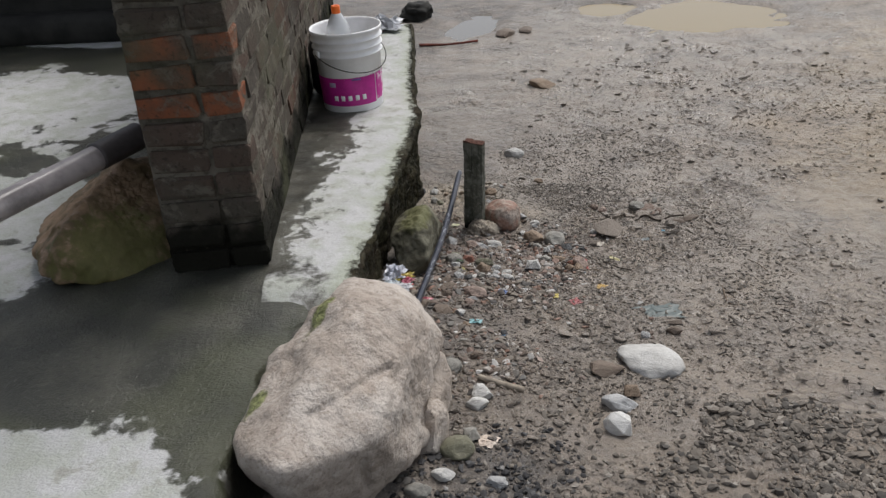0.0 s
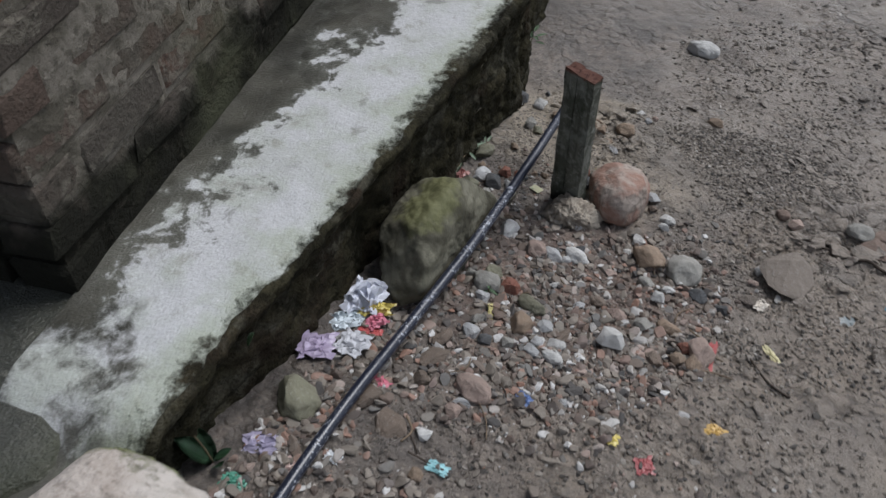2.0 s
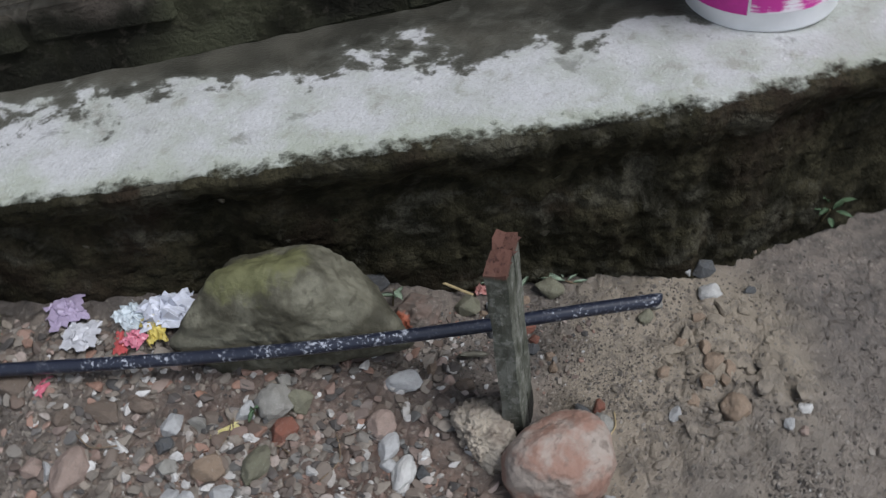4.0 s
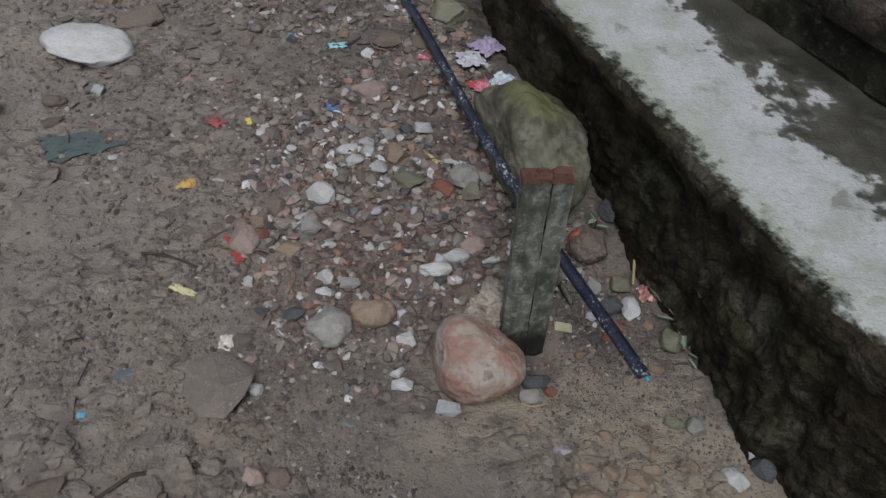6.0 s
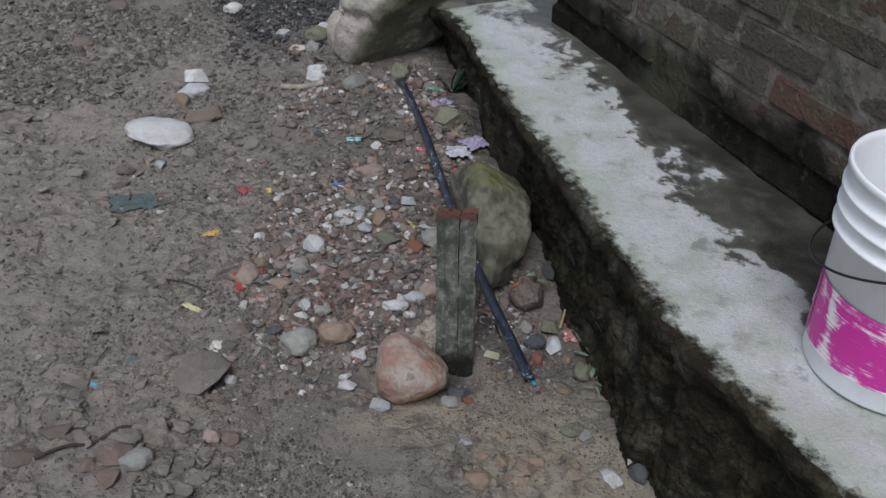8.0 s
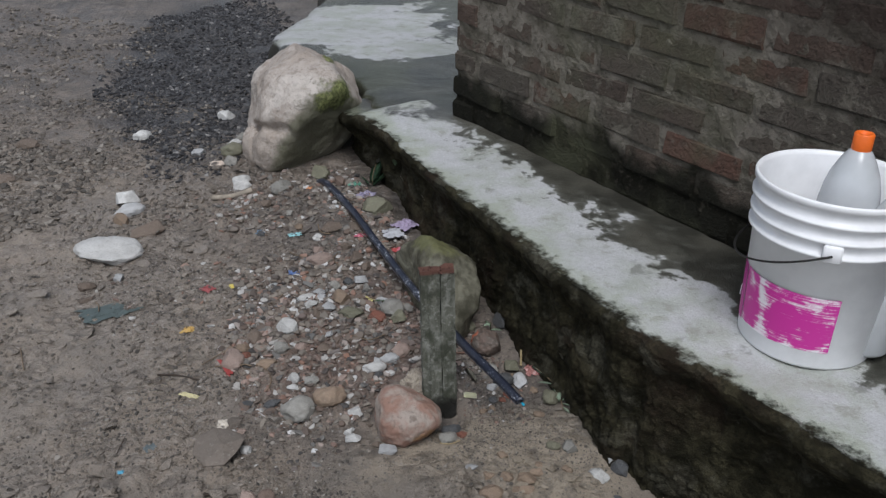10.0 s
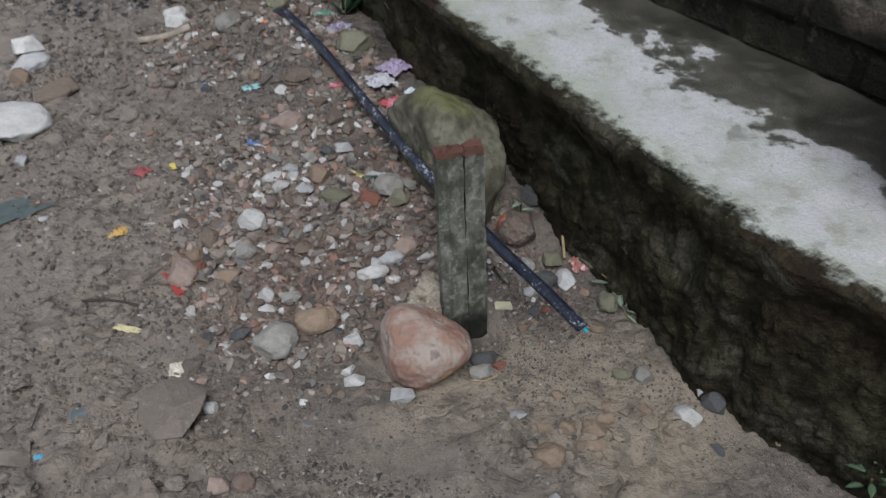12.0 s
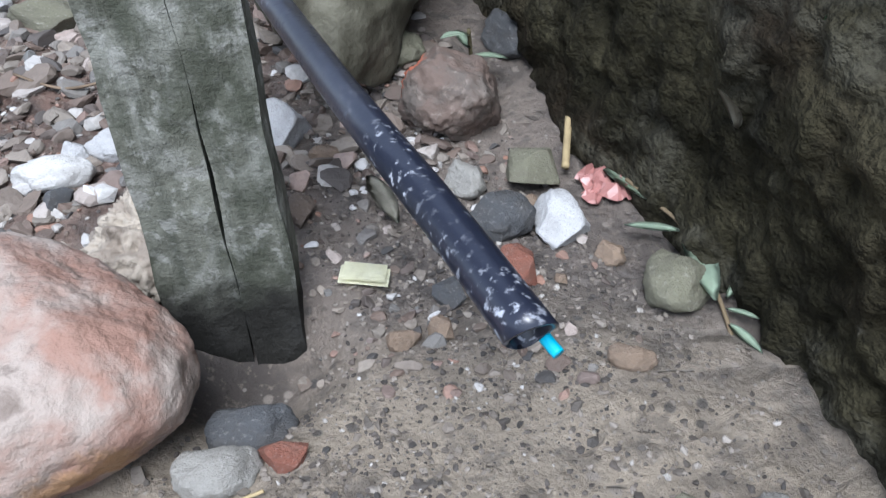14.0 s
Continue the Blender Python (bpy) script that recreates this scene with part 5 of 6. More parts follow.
# ---- bucket with bottles ----
def lathe(name, profile, material, sides=48, parent=None, label=""):
    bm = bmesh.new()
    rings = []
    for r, z in profile:
        if r <= 1e-6:
            rings.append([bm.verts.new((0, 0, z))])
        else:
            rings.append([bm.verts.new((r * math.cos(math.tau * k / sides), r * math.sin(math.tau * k / sides), z)) for k in range(sides)])
    for a, b in zip(rings, rings[1:]):
        for k in range(sides):
            j = (k + 1) % sides
            if len(a) == 1 and len(b) > 1:
                bm.faces.new((a[0], b[k], b[j]))
            elif len(b) == 1 and len(a) > 1:
                bm.faces.new((a[k], a[j], b[0]))
            elif len(a) > 1:
                bm.faces.new((a[k], a[j], b[j], b[k]))
    bmesh.ops.recalc_face_normals(bm, faces=bm.faces)
    return part(name, bm, material, parent, label)


BUCKET_AT = Vector((-0.590, 0.385, ledge_top(1.38) - 0.002))


def label_material():
    n = Nodes("worn_label")
    v = n.coord()
    ax = n.axes(v)
    blot = n.noise(v, 20, 5, 0.65, 0.3)
    lines = n.noise(n.scaled(v, (0.25, 0.25, 6)), 60, 3, 0.6)
    band = n.step(n.math("ABSOLUTE", n.math("ADD", n.math("SUBTRACT", ax[1], 0.045), n.math("MULTIPLY", ax[2], 0.12))), 0.022, 0.0, 0.0, 0.14)
    low = n.step(n.math("ADD", ax[2], n.math("MULTIPLY", n.noise(v, 30, 4), 0.05)), 0.090, 0.060, 0.0, 0.10)
    worn = n.math("ADD", n.math("ADD", n.math("MULTIPLY", blot, 0.75), n.math("MULTIPLY", lines, 0.45)), n.math("ADD", band, low))
    col = n.mix(n.step(worn, 0.61, 0.75), (0.55, 0.035, 0.30), (0.80, 0.74, 0.78))
    return n.done(col, 0.4, spec=0.4)


def build_bucket():
    white = plain("white_plastic", (0.87, 0.87, 0.88), 0.38, 0.5, 14, 0.05, 0.10)
    bucket = empty("bucket", "white ribbed plastic pail with worn magenta label on the ledge", "bucket", m=pose(*BUCKET_AT, 0, 0, 0) @ Matrix.Diagonal((0.93, 0.93, 0.93, 1)))
    prof = [(0, 0.006), (0.120, 0.006), (0.127, 0.0), (0.1305, 0.006), (0.1400, 0.240), (0.1500, 0.243), (0.1505, 0.249), (0.1415, 0.252), (0.1425, 0.270), (0.1515, 0.273), (0.152, 0.279), (0.1435, 0.282),
            (0.1445, 0.302), (0.1535, 0.305), (0.154, 0.311), (0.1450, 0.314), (0.1460, 0.334), (0.1540, 0.337), (0.1548, 0.347), (0.1530, 0.351), (0.1490, 0.350), (0.1460, 0.340), (0.1360, 0.240), (0.1265, 0.012), (0, 0.012)]
    lathe("pail", prof, white, 64, bucket)
    # label bands on the two sides, standing off the plastic
    for name, a0, a1, z0, z1, word in (("label_front", -150, -13, 0.034, 0.158, "magenta printed label"), ("label_back", -11, 76, 0.040, 0.158, "scratched magenta label")):
        bm = bmesh.new()
        cols = []
        for k in range(25):
            a = radians(a0 + (a1 - a0) * k / 24)
            col = []
            for j in range(7):
                z = z0 + (z1 - z0) * j / 6
                r = 0.1305 + (0.1400 - 0.1305) * (z - 0.006) / 0.234 + 0.0012
                col.append(bm.verts.new((r * math.cos(a), r * math.sin(a), z)))
            cols.append(col)
        for a, b in zip(cols, cols[1:]):
            for j in range(6):
                bm.faces.new((a[j], b[j], b[j + 1], a[j + 1]))
        lab = part(name, bm, LABEL if name == "label_back" else FRONT, bucket, word)
        if name == "label_front":
            for k in range(5):
                a = radians(-92 + 13 * k)
                bar = box_bm(0.017, 0.002, 0.022, 0.0008)
                r = 0.1345 + 0.0022
                bar_ob = part("letter_bar", bar, white, lab)
                bar_ob.matrix_basis = pose(r * math.cos(a), r * math.sin(a), 0.070, 0, 0, math.degrees(a) + 90)
            for name_, a_, z_, wide, high, tone in (("emblem", -97, 0.128, 0.030, 0.020, EMBLEM), ("stripe", -52, 0.150, 0.040, 0.009, STRIPE)):
                r = 0.1305 + 0.0095 * (z_ - 0.006) / 0.234 + 0.0016
                patch = box_bm(wide, 0.0016, high, 0.0006)
                ob = part(name_, patch, tone, lab)
                ob.matrix_basis = pose(r * math.cos(radians(a_)), r * math.sin(radians(a_)), z_, 0, 0, a_ + 90)
    # handle and lugs
    for a in (60, 240):
        r = 0.1515
        lug = box_bm(0.034, 0.010, 0.034, 0.003)
        ob = part("lug", lug, white, bucket)
        ob.matrix_basis = pose(r * math.cos(radians(a)), r * math.sin(radians(a)), 0.256, 0, 0, a + 90)
    pts = []
    for k in range(13):
        t = math.pi * k / 12
        side = Vector((math.cos(radians(60)), math.sin(radians(60)), 0))
        out = Vector((math.cos(radians(-30)), math.sin(radians(-30)), 0))
        pts.append(side * 0.160 * math.cos(t) + out * 0.166 * math.sin(t) + Vector((0, 0, 0.256 - 0.075 * math.sin(t))))
    tube("handle", pts, 0.0022, plain("wire", (0.045, 0.042, 0.04), 0.5, 0.5, 50, 0.2, 0.3, 0.6), 8, 0.0, bucket, "thin dark wire handle")


LABEL = label_material()
EMBLEM, STRIPE = plain("pale_print", (0.50, 0.42, 0.58), 0.4, 0.4, 60, 0.05, 0.3), plain("violet_print", (0.16, 0.09, 0.30), 0.4, 0.4, 40, 0.05, 0.2)
FRONT = plain("magenta_print", (0.55, 0.03, 0.30), 0.4, 0.4, 22, 0.05, 0.25)
build_bucket()


def build_bottle(dx, dy, top, cap_colour, word, lean):
    pet = plain("cloudy_plastic", (0.76, 0.78, 0.80), 0.18, 0.5, 10, 0.05, 0.12)
    pet.node_tree.nodes["Principled BSDF"].inputs["Transmission Weight"].default_value = 0.35
    b = empty("bottle", f"cloudy plastic bottle with {word} cap standing in the pail", "bottle", "bottles in the pail", m=pose(BUCKET_AT.x + dx, BUCKET_AT.y + dy, BUCKET_AT.z + 0.014, lean, 0, 0))
    h = top - 0.014
    r = 0.053 if top > 0.36 else 0.045
    lathe("bottle_body", [(0, 0), (r - 0.006, 0), (r, 0.008), (r, h * 0.60), (r * 0.985, h * 0.67), (r * 0.92, h * 0.74), (r * 0.78, h * 0.81), (r * 0.58, h * 0.87), (r * 0.38, h * 0.915), (0.0140, h * 0.93), (0.0135, h * 0.95)], pet, 40, b)
    lathe("cap", [(0.0165, h * 0.92), (0.0172, h * 0.925), (0.0172, h - 0.002), (0.0155, h), (0.011, h), (0.010, h - 0.006), (0, h - 0.006)], plain(f"{word}_cap", cap_colour, 0.45, 0.4, 50, 0.05, 0.1), 28, b, f"{word} screw cap")


build_bottle(-0.030, -0.005, 0.405, (0.85, 0.16, 0.02), "orange", 0)
build_bottle(-0.075, 0.075, 0.330, (0.75, 0.75, 0.75), "white", 3)


# dark can and bags beyond the pail
can = empty("jerrycan", "black plastic jerrycan behind the pail on the ledge", "jerrycan", m=pose(*at_wall(1.56, 0.075, ledge_top(1.56) + 0.125), 0, 0, WALL_TURN))
BLACK = plain("black_plastic", (0.022, 0.021, 0.026), 0.4, 0.5, 14, 0.1, 0.3)
bm_can = box_bm(0.15, 0.12, 0.25, 0.03)
bmesh.ops.bevel(bm_can, geom=list(bm_can.edges), offset=0.008, segments=2, affect="EDGES")
part("can_body", bm_can, BLACK, can)
ob = part("can_handle", box_bm(0.09, 0.024, 0.03, 0.008), BLACK, can)
ob.matrix_basis = pose(0, 0, 0.138)


def crumple(name, seed, size, colour, label, category, m, rough=0.35, group="litter"):
    """A screwed-up sheet of film or paper."""
    rng = random.Random(seed)
    n = 15
    V = []
    for i in range(n):
        for j in range(n):
            u, v = i / (n - 1) - 0.5, j / (n - 1) - 0.5
            p = Vector((u * 3.1 + seed, v * 3.1, seed * 0.7))
            z = abs(noise.noise(p * 2)) * 0.55 + abs(noise.noise(p * 4.2)) * 0.3 + 0.10 * noise.noise(p * 9)
            du, dv = 0.22 * noise.noise(p * 2 + Vector((9, 0, 0))), 0.22 * noise.noise(p * 2 + Vector((0, 9, 0)))
            edge = 1 - smooth((max(abs(u), abs(v)) - 0.25) / 0.3) * 0.85
            V.append(((u + du) * size[0], (v + dv) * size[1], (0.08 + z * edge) * size[2]))
    me = mesh_of(name, V, grid_faces(n, n).tolist(), False)
    ob = put(name, me, plain(name + "_film", colour, rough, 0.5, 40, 0.2, 0.2), label=label, category=category, group=group, m=m)
    sol = ob.modifiers.new("sheet", "SOLIDIFY")
    sol.thickness = 0.0008
    return ob


def litter(name, seed, x, y, size, colour, label, turn=0, high=0.012, lift=0.0):
    crumple(name, seed, (size[0], size[1], high), colour, label, "litter", pose(x, y, ground_at(x, y) + 0.001 + lift, 0, 0, turn))


crumple("plastic_bag", 3, (0.26, 0.22, 0.13), (0.42, 0.43, 0.46), "crumpled grey plastic bag on the far ledge", "bag", pose(*at_wall(2.66, 0.27, ledge_top(2.66)), 0, 0, 20))
# A rock shape added in place of dark plants beyond the ledge.
put("dark_clump", rock_mesh("dark_clump", 51, (0.26, 0.24, 0.16), cuts=5, rough=0.2, fine=0.12), DARK, label="dark lump standing in for plants at the ledge's far end", category="rock", m=pose(-1.56, 3.15, 0.0, 0, 0, 0))

litter("plastic_wrapper", 11, -0.012, -0.500, (0.075, 0.085), (0.62, 0.64, 0.72), "crumpled clear white plastic film below the ledge", 20, 0.06, 0.01)
litter("paper_scrap", 12, -0.004, -0.560, (0.060, 0.045), (0.60, 0.66, 0.70), "small crumpled white paper scrap", 60, 0.03)


litter("purple_wrapper", 13, 0.020, -0.652, (0.062, 0.056), (0.40, 0.33, 0.46), "crumpled purple and white wrapper below the ledge", 38, 0.020, 0.008)
litter("paper_wad", 14, 0.062, -0.606, (0.056, 0.050), (0.50, 0.50, 0.53), "crumpled pale grey paper on the rubble", 12, 0.018, 0.008)
litter("red_wrapper", 15, 0.050, -0.552, (0.045, 0.028), (0.46, 0.09, 0.09), "torn red and yellow wrapper", 10, 0.010)
litter("yellow_strip", 16, 0.022, -0.508, (0.062, 0.030), (0.58, 0.47, 0.12), "twisted yellow plastic strip", 40, 0.040, 0.008)
litter("pink_film", 18, 0.044, -0.530, (0.036, 0.030), (0.60, 0.20, 0.27), "crumpled pink plastic film below the ledge", 70, 0.026, 0.006)
litter("pink_wrapper", 17, 0.151, -0.632, (0.035, 0.028), (0.50, 0.13, 0.18), "pink wrapper scrap beside the hose", 0, 0.012)
fold_bm = bmesh.new()
for a0, lift in ((0, 0.0), (1, 0.0022)):
    cs = [fold_bm.verts.new((sx * (0.0150 - 0.002 * a0), sy * 0.0088 + 0.001 * a0, lift)) for sx in (-1, 0, 1) for sy in (-1, 1)]
    fold_bm.faces.new((cs[0], cs[2], cs[3], cs[1]))
    fold_bm.faces.new((cs[2], cs[4], cs[5], cs[3]))
bmesh.ops.solidify(fold_bm, geom=list(fold_bm.faces), thickness=0.0012)
put("paper_fold", from_bm("paper_fold", fold_bm, False), plain("yellow_paper", (0.80, 0.79, 0.60), 0.7, 0.3, 60, 0.1, 0.12), label="folded pale yellow paper by the post", category="litter", group="litter",
    m=pose(-0.027, 0.045, ground_at(-0.027, 0.045) + 0.004, 0, 5, 170))
litter("pink_paper", 19, -0.196, -0.028, (0.036, 0.034), (0.40, 0.19, 0.17), "crumpled faded pink paper among the stones", 0, 0.026)
litter("yellow_wrapper", 20, 0.498, -0.445, (0.034, 0.024), (0.62, 0.50, 0.12), "tiny yellow sweet wrapper on the mud", 20, 0.009)
litter("red_scrap", 21, 0.571, -0.448, (0.030, 0.030), (0.33, 0.085, 0.085), "small red plastic scrap on the mud", 50, 0.009)
litter("orange_wrapper", 22, 0.618, -0.294, (0.034, 0.028), (0.52, 0.33, 0.10), "small orange wrapper on the mud", 0, 0.009)
litter("rag", 23, 0.812, -0.408, (0.140, 0.080), (0.088, 0.112, 0.106), "muddy teal cloth rag trodden into the mud", 28, 0.008)
litter("film_scrap", 24, 0.665, 0.118, (0.080, 0.040), (0.12, 0.145, 0.15), "muddy grey teal film scrap pressed into mud", 20, 0.004)
litter("blue_scrap", 25, 0.717, 0.198, (0.018, 0.010), (0.10, 0.35, 0.50), "tiny blue plastic scrap", 0, 0.005)
litter("foil_wrapper", 26, 0.602, -0.052, (0.042, 0.014), (0.58, 0.52, 0.30), "thin twisted yellow wrapper by the dark lump", -30, 0.008)
litter("red_tape", 27, 0.525, -0.150, (0.018, 0.090), (0.36, 0.06, 0.055), "strip of red tape half sunk in mud", 18, 0.005)
litter("cyan_scrap", 28, 0.334, -0.685, (0.036, 0.020), (0.30, 0.55, 0.58), "small cyan and white wrapper scrap", 10, 0.009)
litter("blue_wrapper", 29, 0.347, -0.480, (0.028, 0.022), (0.10, 0.16, 0.34), "small dark blue wrapper scrap", 0, 0.009)
litter("blue_foil", 30, 0.431, -0.730, (0.032, 0.022), (0.14, 0.26, 0.40), "crumpled blue foil scrap", 0, 0.009)
litter("tissue", 31, 0.566, -1.212, (0.042, 0.038), (0.60, 0.50, 0.42), "torn pale tissue beside the boulder", 0, 0.014)
litter("yellow_peel", 32, 0.168, -0.352, (0.050, 0.010), (0.56, 0.50, 0.22), "thin pale yellow peel among pebbles", -50, 0.008)

TWIG = plain("twig", (0.060, 0.045, 0.035), 0.85, 0.3, 60, 0.4, 0.4)
STRAW = plain("straw", (0.42, 0.33, 0.18), 0.8, 0.3, 60, 0.3, 0.3)


def on_ground(points, lift=0.003):
    return [(x, y, ground_at(x, y) + lift) for x, y in points]


tube("twig", on_ground(((0.676, -0.130), (0.63, -0.122), (0.575, -0.092))), 0.0022, TWIG, 7, label="thin dark curved twig on the mud", category="twig", wobble=0.3)
tube("twig", on_ground(((0.765, 0.372), (0.72, 0.343), (0.69, 0.325), (0.662, 0.312), (0.635, 0.303), (0.605, 0.294), (0.575, 0.288), (0.545, 0.286), (0.511, 0.285)), 0.006), 0.0034, TWIG, 7, label="long dark twig pressed into the mud", category="twig", wobble=0.3)
tube("straw", on_ground(((-0.185, -0.10), (-0.170, -0.045)), 0.012), 0.0028, STRAW, 7, label="short yellow straw stalk against the ledge", category="straw", wobble=0.2)
tube("straw", on_ground(((0.070, 0.190), (0.050, 0.199), (0.028, 0.196)), 0.003), 0.0010, STRAW, 7, label="thin pale straw beside the cobblestone", category="straw", wobble=0.2)
tube("stick", on_ground(((0.452, -0.972), (0.51, -0.965), (0.575, -0.967)), 0.008), 0.009, plain("pale_wood", (0.36, 0.31, 0.25), 0.8, 0.3, 40, 0.4, 0.4), 8, label="pale weathered stick beside the boulder", category="stick", wobble=0.4)

LEAF = plain("leaf", (0.15, 0.235, 0.13), 0.5, 0.4, 40, 0.15, 0.3)
PALELEAF = plain("pale_leaf", (0.40, 0.50, 0.37), 0.45, 0.4, 40, 0.15, 0.25)


DEEPLEAF = plain("deep_leaf", (0.045, 0.10, 0.05), 0.45, 0.4, 40, 0.15, 0.3)


def leaf_bm(length, width, bend=0.3):
    bm = bmesh.new()
    rows = []
    for k in range(7):
        t = k / 6
        w = width * math.sin(math.pi * min(1, t * 0.92 + 0.06)) ** 0.8 / 2
        x, z = length * t, -bend * length * t * t
        rows.append([bm.verts.new((x, -w, z + 0.15 * w)), bm.verts.new((x, 0, z)), bm.verts.new((x, w, z + 0.15 * w))])
    for a, b in zip(rows, rows[1:]):
        for i in range(2):
            bm.faces.new((a[i], b[i], b[i + 1], a[i + 1]))
    bmesh.ops.solidify(bm, geom=list(bm.faces), thickness=0.0006)
    return bm


def sprig(label, stem, leaves, material):
    plant = empty("weed", label, "plant", "weeds along the ledge")
    tube("stem", stem, 0.0016, plain("stem", (0.12, 0.10, 0.05), 0.7), 6, 0.0, plant)
    for x, y, z, length, turn, tilt in leaves:
        ob = part("leaf", leaf_bm(length, length * 0.36), material, plant)
        ob.matrix_basis = pose(x, y, z, 0, tilt, turn)


def blades(label, stem, pairs, material, width=0.27):
    """A weed whose leaves run between given points."""
    plant = empty("weed", label, "plant", "weeds along the ledge")
    tube("stem", stem, 0.0014, plain("stem", (0.16, 0.12, 0.07), 0.7), 6, 0.0, plant)
    for a, b in pairs:
        a, b = Vector(a), Vector(b)
        d = b - a
        ob = part("leaf", leaf_bm(d.length, d.length * width, 0.08), material, plant)
        ob.matrix_basis = Matrix.Translation(a) @ d.to_track_quat("X", "Z").to_matrix().to_4x4()


blades("small pale green weed with narrow leaves at the ledge foot", ((-0.226, 0.125, 0.002), (-0.228, 0.090, 0.010), (-0.226, 0.036, 0.018), (-0.216, 0.006, 0.020), (-0.205, -0.020, 0.022)),
       (((-0.214, 0.004, 0.020), (-0.194, -0.052, 0.024)), ((-0.222, 0.040, 0.020), (-0.190, 0.028, 0.022)), ((-0.228, 0.034, 0.021), (-0.222, 0.102, 0.020)), ((-0.232, 0.040, 0.030), (-0.242, 0.012, 0.040)),
        ((-0.234, 0.046, 0.030), (-0.252, 0.036, 0.034)), ((-0.230, 0.098, 0.012), (-0.245, 0.088, 0.024)), ((-0.228, 0.104, 0.010), (-0.240, 0.120, 0.016)), ((-0.227, 0.112, 0.006), (-0.236, 0.138, 0.008))), PALELEAF)
sprig("tiny seedling rooted in the ledge face", ((-0.318, 0.235, 0.16), (-0.312, 0.238, 0.175)), ((-0.312, 0.238, 0.175, 0.020, 40, -25), (-0.312, 0.238, 0.175, 0.017, 170, -25)), LEAF)
blades("broad dark green weed between ledge and boulder", ((0.085, -0.925, 0.12), (0.080, -0.930, 0.17), (0.070, -0.935, 0.20)),
       (((0.085, -0.925, 0.13), (0.030, -0.925, 0.185)), ((0.085, -0.928, 0.14), (0.055, -0.955, 0.205)), ((0.088, -0.925, 0.13), (0.115, -0.930, 0.165)), ((0.085, -0.925, 0.14), (0.100, -0.900, 0.160))), DEEPLEAF, 0.5)
sprig("green weed growing at the ledge foot", ((-0.43, 0.52, -0.02), (-0.415, 0.53, 0.03)),
      tuple((-0.415 + 0.01 * math.cos(k * 2.4), 0.53 + 0.01 * math.sin(k * 2.4), 0.02 + 0.004 * k, 0.030, k * 137, -25) for k in range(8)), LEAF)
sprig("pale dry weed by the mossy rock", ((-0.125, -0.17, 0.03), (-0.12, -0.16, 0.075)), ((-0.12, -0.16, 0.07, 0.03, 40, -30), (-0.122, -0.165, 0.05, 0.028, 160, -20), (-0.12, -0.16, 0.06, 0.03, 280, -20)), PALELEAF)
sprig("tiny weed among the pebbles", ((0.128, -0.315, 0.05), (0.13, -0.312, 0.07)), ((0.13, -0.312, 0.07, 0.022, 0, -10), (0.13, -0.312, 0.07, 0.022, 130, -10), (0.13, -0.312, 0.066, 0.02, 250, -10)), LEAF)

litter("silver_wrapper", 41, 0.112, -0.855, (0.052, 0.040), (0.34, 0.31, 0.42), "crumpled silver and purple wrapper by the boulder", 30, 0.022)
litter("pale_wrapper", 42, 0.178, -0.850, (0.030, 0.026), (0.60, 0.46, 0.42), "torn pale pink wrapper by the boulder", 0, 0.016)
litter("orange_scrap", 43, 0.277, -0.942, (0.022, 0.016), (0.62, 0.30, 0.16), "small pale orange paper scrap", 60, 0.010)
litter("white_scrap", 44, 0.213, -0.794, (0.026, 0.016), (0.66, 0.68, 0.70), "small white paper scrap beside the hose", 10, 0.012)
litter("teal_scrap", 45, 0.138, -0.930, (0.040, 0.030), (0.10, 0.30, 0.22), "small teal plastic scrap below the ledge", 10, 0.016)
litter("paper_chip", 46, 0.524, 0.058, (0.028, 0.024), (0.62, 0.56, 0.48), "torn pale paper chip on the mud", 70, 0.010)

ROOT = plain("dry_root", (0.19, 0.14, 0.095), 0.85, 0.3, 60, 0.4, 0.5)
pick = random.Random(12)
for k in range(26):
    x, y, a = pick.uniform(0.07, 0.5), pick.uniform(-0.85, -0.12), pick.uniform(0, math.tau)
    if k >= 16:
        x, y = pick.uniform(0.3, 1.1), pick.uniform(-0.6, 0.6)
    long = pick.uniform(0.015, 0.05)
    bend = pick.uniform(-0.9, 0.9)
    mid = (x + long * math.cos(a), y + long * math.sin(a))
    tube("rootlet", on_ground(((x, y), mid, (mid[0] + long * math.cos(a + bend), mid[1] + long * math.sin(a + bend))), pick.uniform(0.004, 0.012)), pick.uniform(0.0009, 0.0018), ROOT if k % 3 else TWIG, 6,
         label="thin dry rootlet lying on the rubble" if k < 16 else "thin dry stalk lying on the mud", category="twig", wobble=0.3)


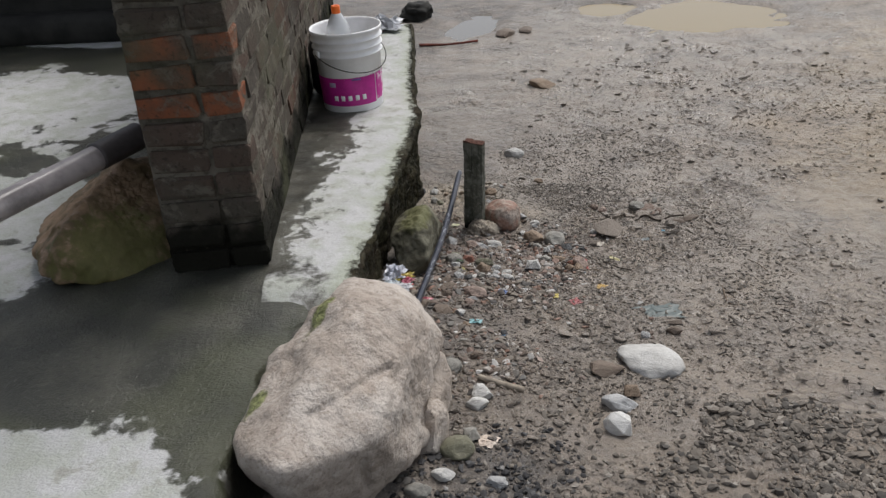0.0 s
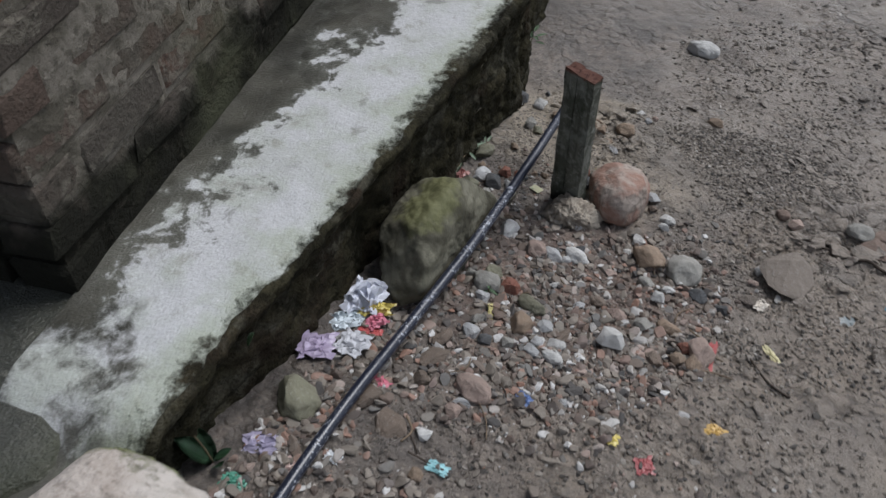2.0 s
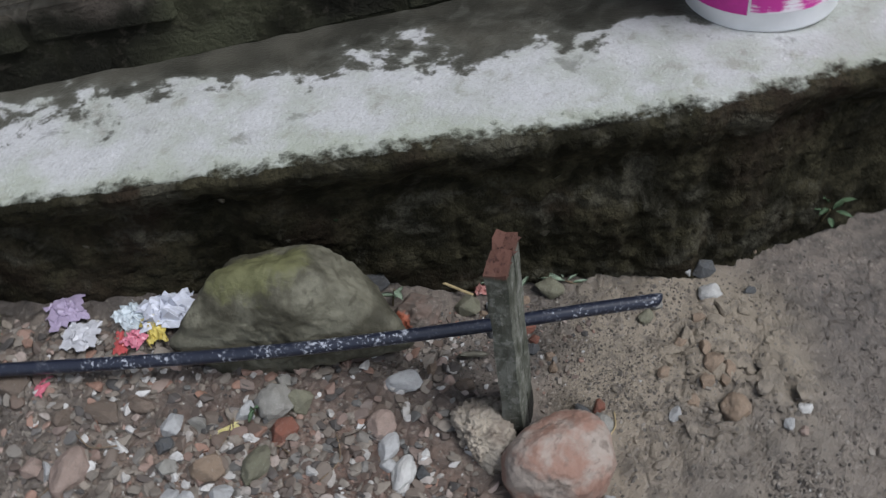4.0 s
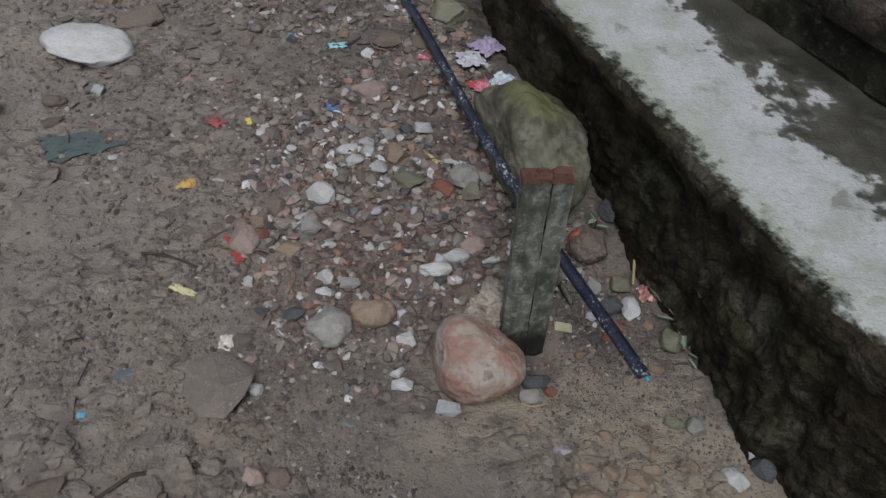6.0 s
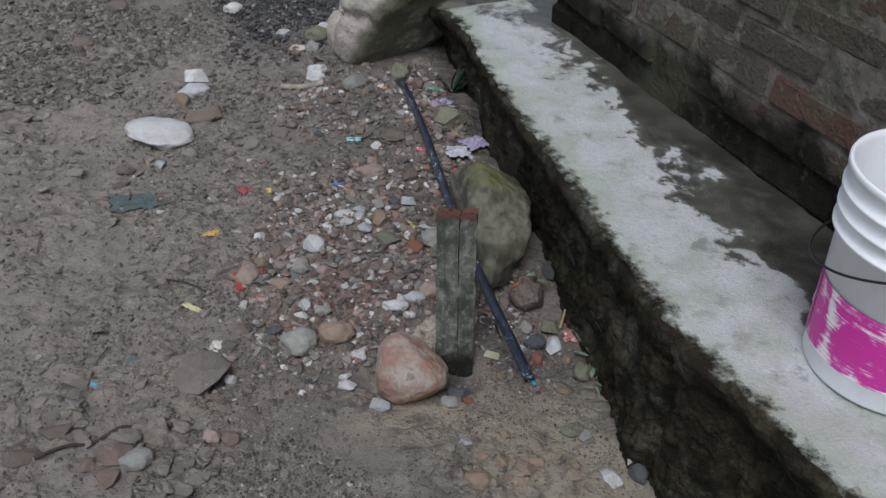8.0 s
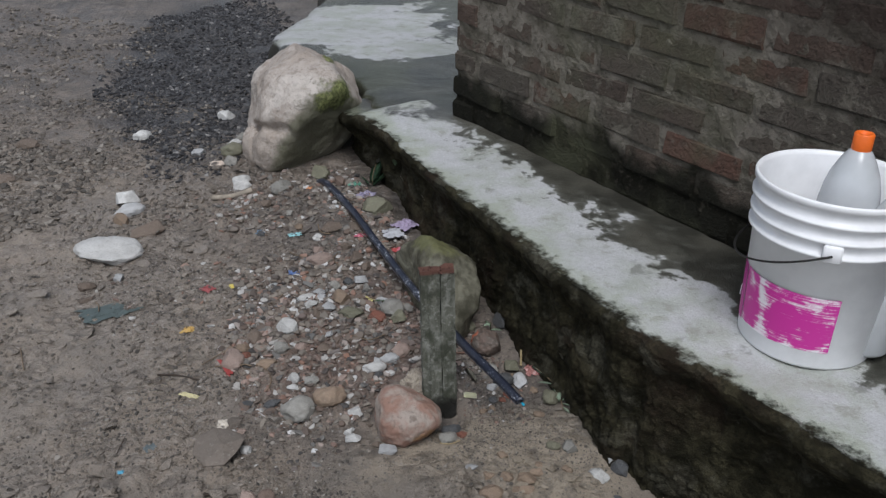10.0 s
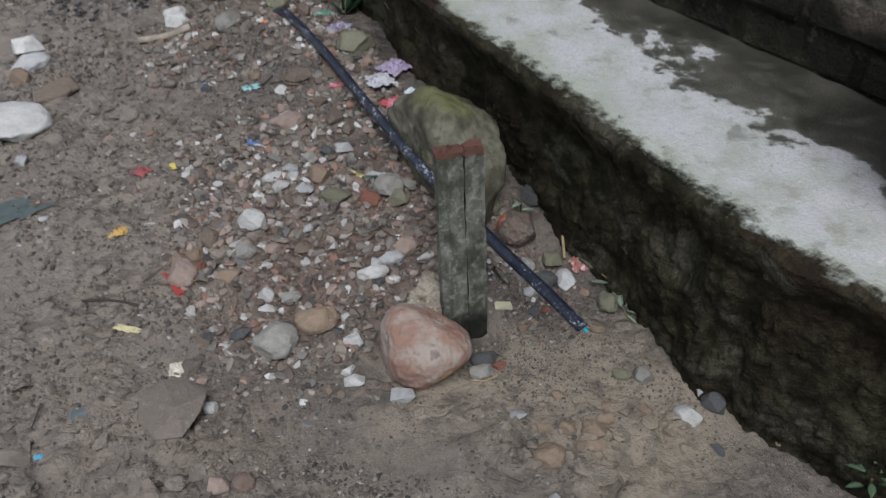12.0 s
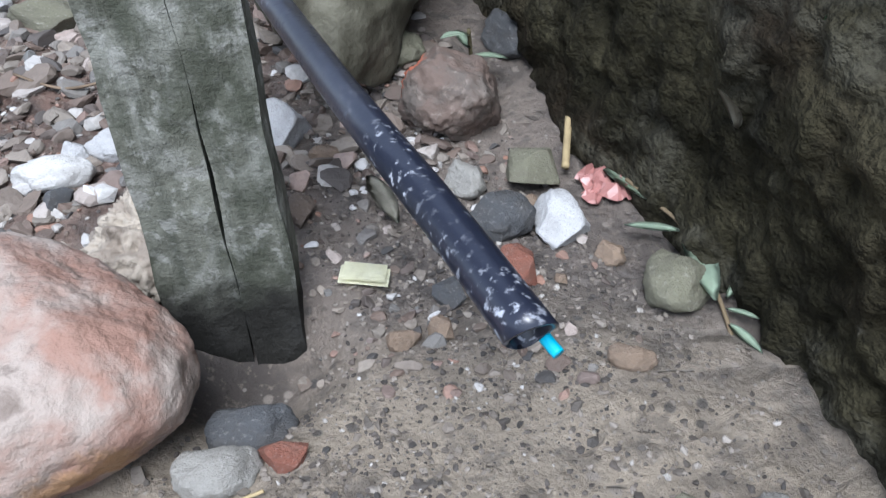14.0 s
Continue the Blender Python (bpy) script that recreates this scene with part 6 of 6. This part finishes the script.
def chip(s, z, size, material, label):
    """A leaf or flake caught on the ledge's rough face."""
    ob = part("fallen_leaf", leaf_bm(size, size * 0.55, 0.2), material, None)
    ob.matrix_basis = pose(*at_wall(s, float(np.interp(s, [p for p, _ in EDGE], [q for _, q in EDGE])) - 0.036, z), 0, -70, WALL_TURN - 90 + 40 * math.sin(s * 40))
    tagged(ob, label, "leaf", "leaves on the ledge face")


FLAKE = plain("pale_flake", (0.33, 0.31, 0.25), 0.7, 0.3, 60, 0.3, 0.3)
for s_, z_, size, what in ((0.465, 0.27, 0.020, FLAKE), (0.05, 0.25, 0.030, LEAF), (0.249, 0.22, 0.018, FLAKE), (0.11, 0.22, 0.022, FLAKE), (1.305, 0.184, 0.022, FLAKE), (0.957, 0.215, 0.026, FLAKE), (0.986, 0.175, 0.022, LEAF), (0.937, 0.106, 0.030, FLAKE), (0.62, 0.20, 0.014, LEAF)):
    chip(s_, z_, size, what, "small green leaf stuck on the mossy ledge face" if what is LEAF else "pale dry leaf stuck on the mossy ledge face")

dry_leaf = part("dry_leaf", leaf_bm(0.050, 0.015, 0.1), FLAKE, None)
dry_leaf.matrix_basis = pose(-0.036, -0.045, ground_at(-0.036, -0.045) + 0.010, 0, 4, 108)
tagged(dry_leaf, "long pale dry leaf lying by the hose", "leaf", "leaves on the ground")

# ---- puddles ----
YELLOW = Nodes("muddy_water").done((0.27, 0.205, 0.105), 0.10, spec=0.25)
CLEAR = Nodes("standing_water").done((0.14, 0.12, 0.095), 0.03, spec=1.0)
for i, (px, py, rx, ry) in enumerate(PUDDLES):
    ring = [(px + 1.55 * rx * math.cos(math.tau * k / 40), py + 1.55 * ry * math.sin(math.tau * k / 40), -0.050 - 0.004 * i) for k in range(40)]
    put("puddle", mesh_of("puddle", ring, [tuple(range(40))]), CLEAR if i == 2 else YELLOW,
        label="clear shallow puddle by the ledge reflecting the sky" if i == 2 else "shallow puddle of muddy yellow water in the road", category="puddle", kind="structure")
tube("branch", on_ground(((-1.25, 2.48), (-1.08, 2.55), (-0.90, 2.62)), 0.012), 0.008, plain("red_twig", (0.20, 0.06, 0.045), 0.8, 0.3, 30, 0.3, 0.4), 7, label="broken reddish branch lying on the road", category="branch", wobble=0.4)
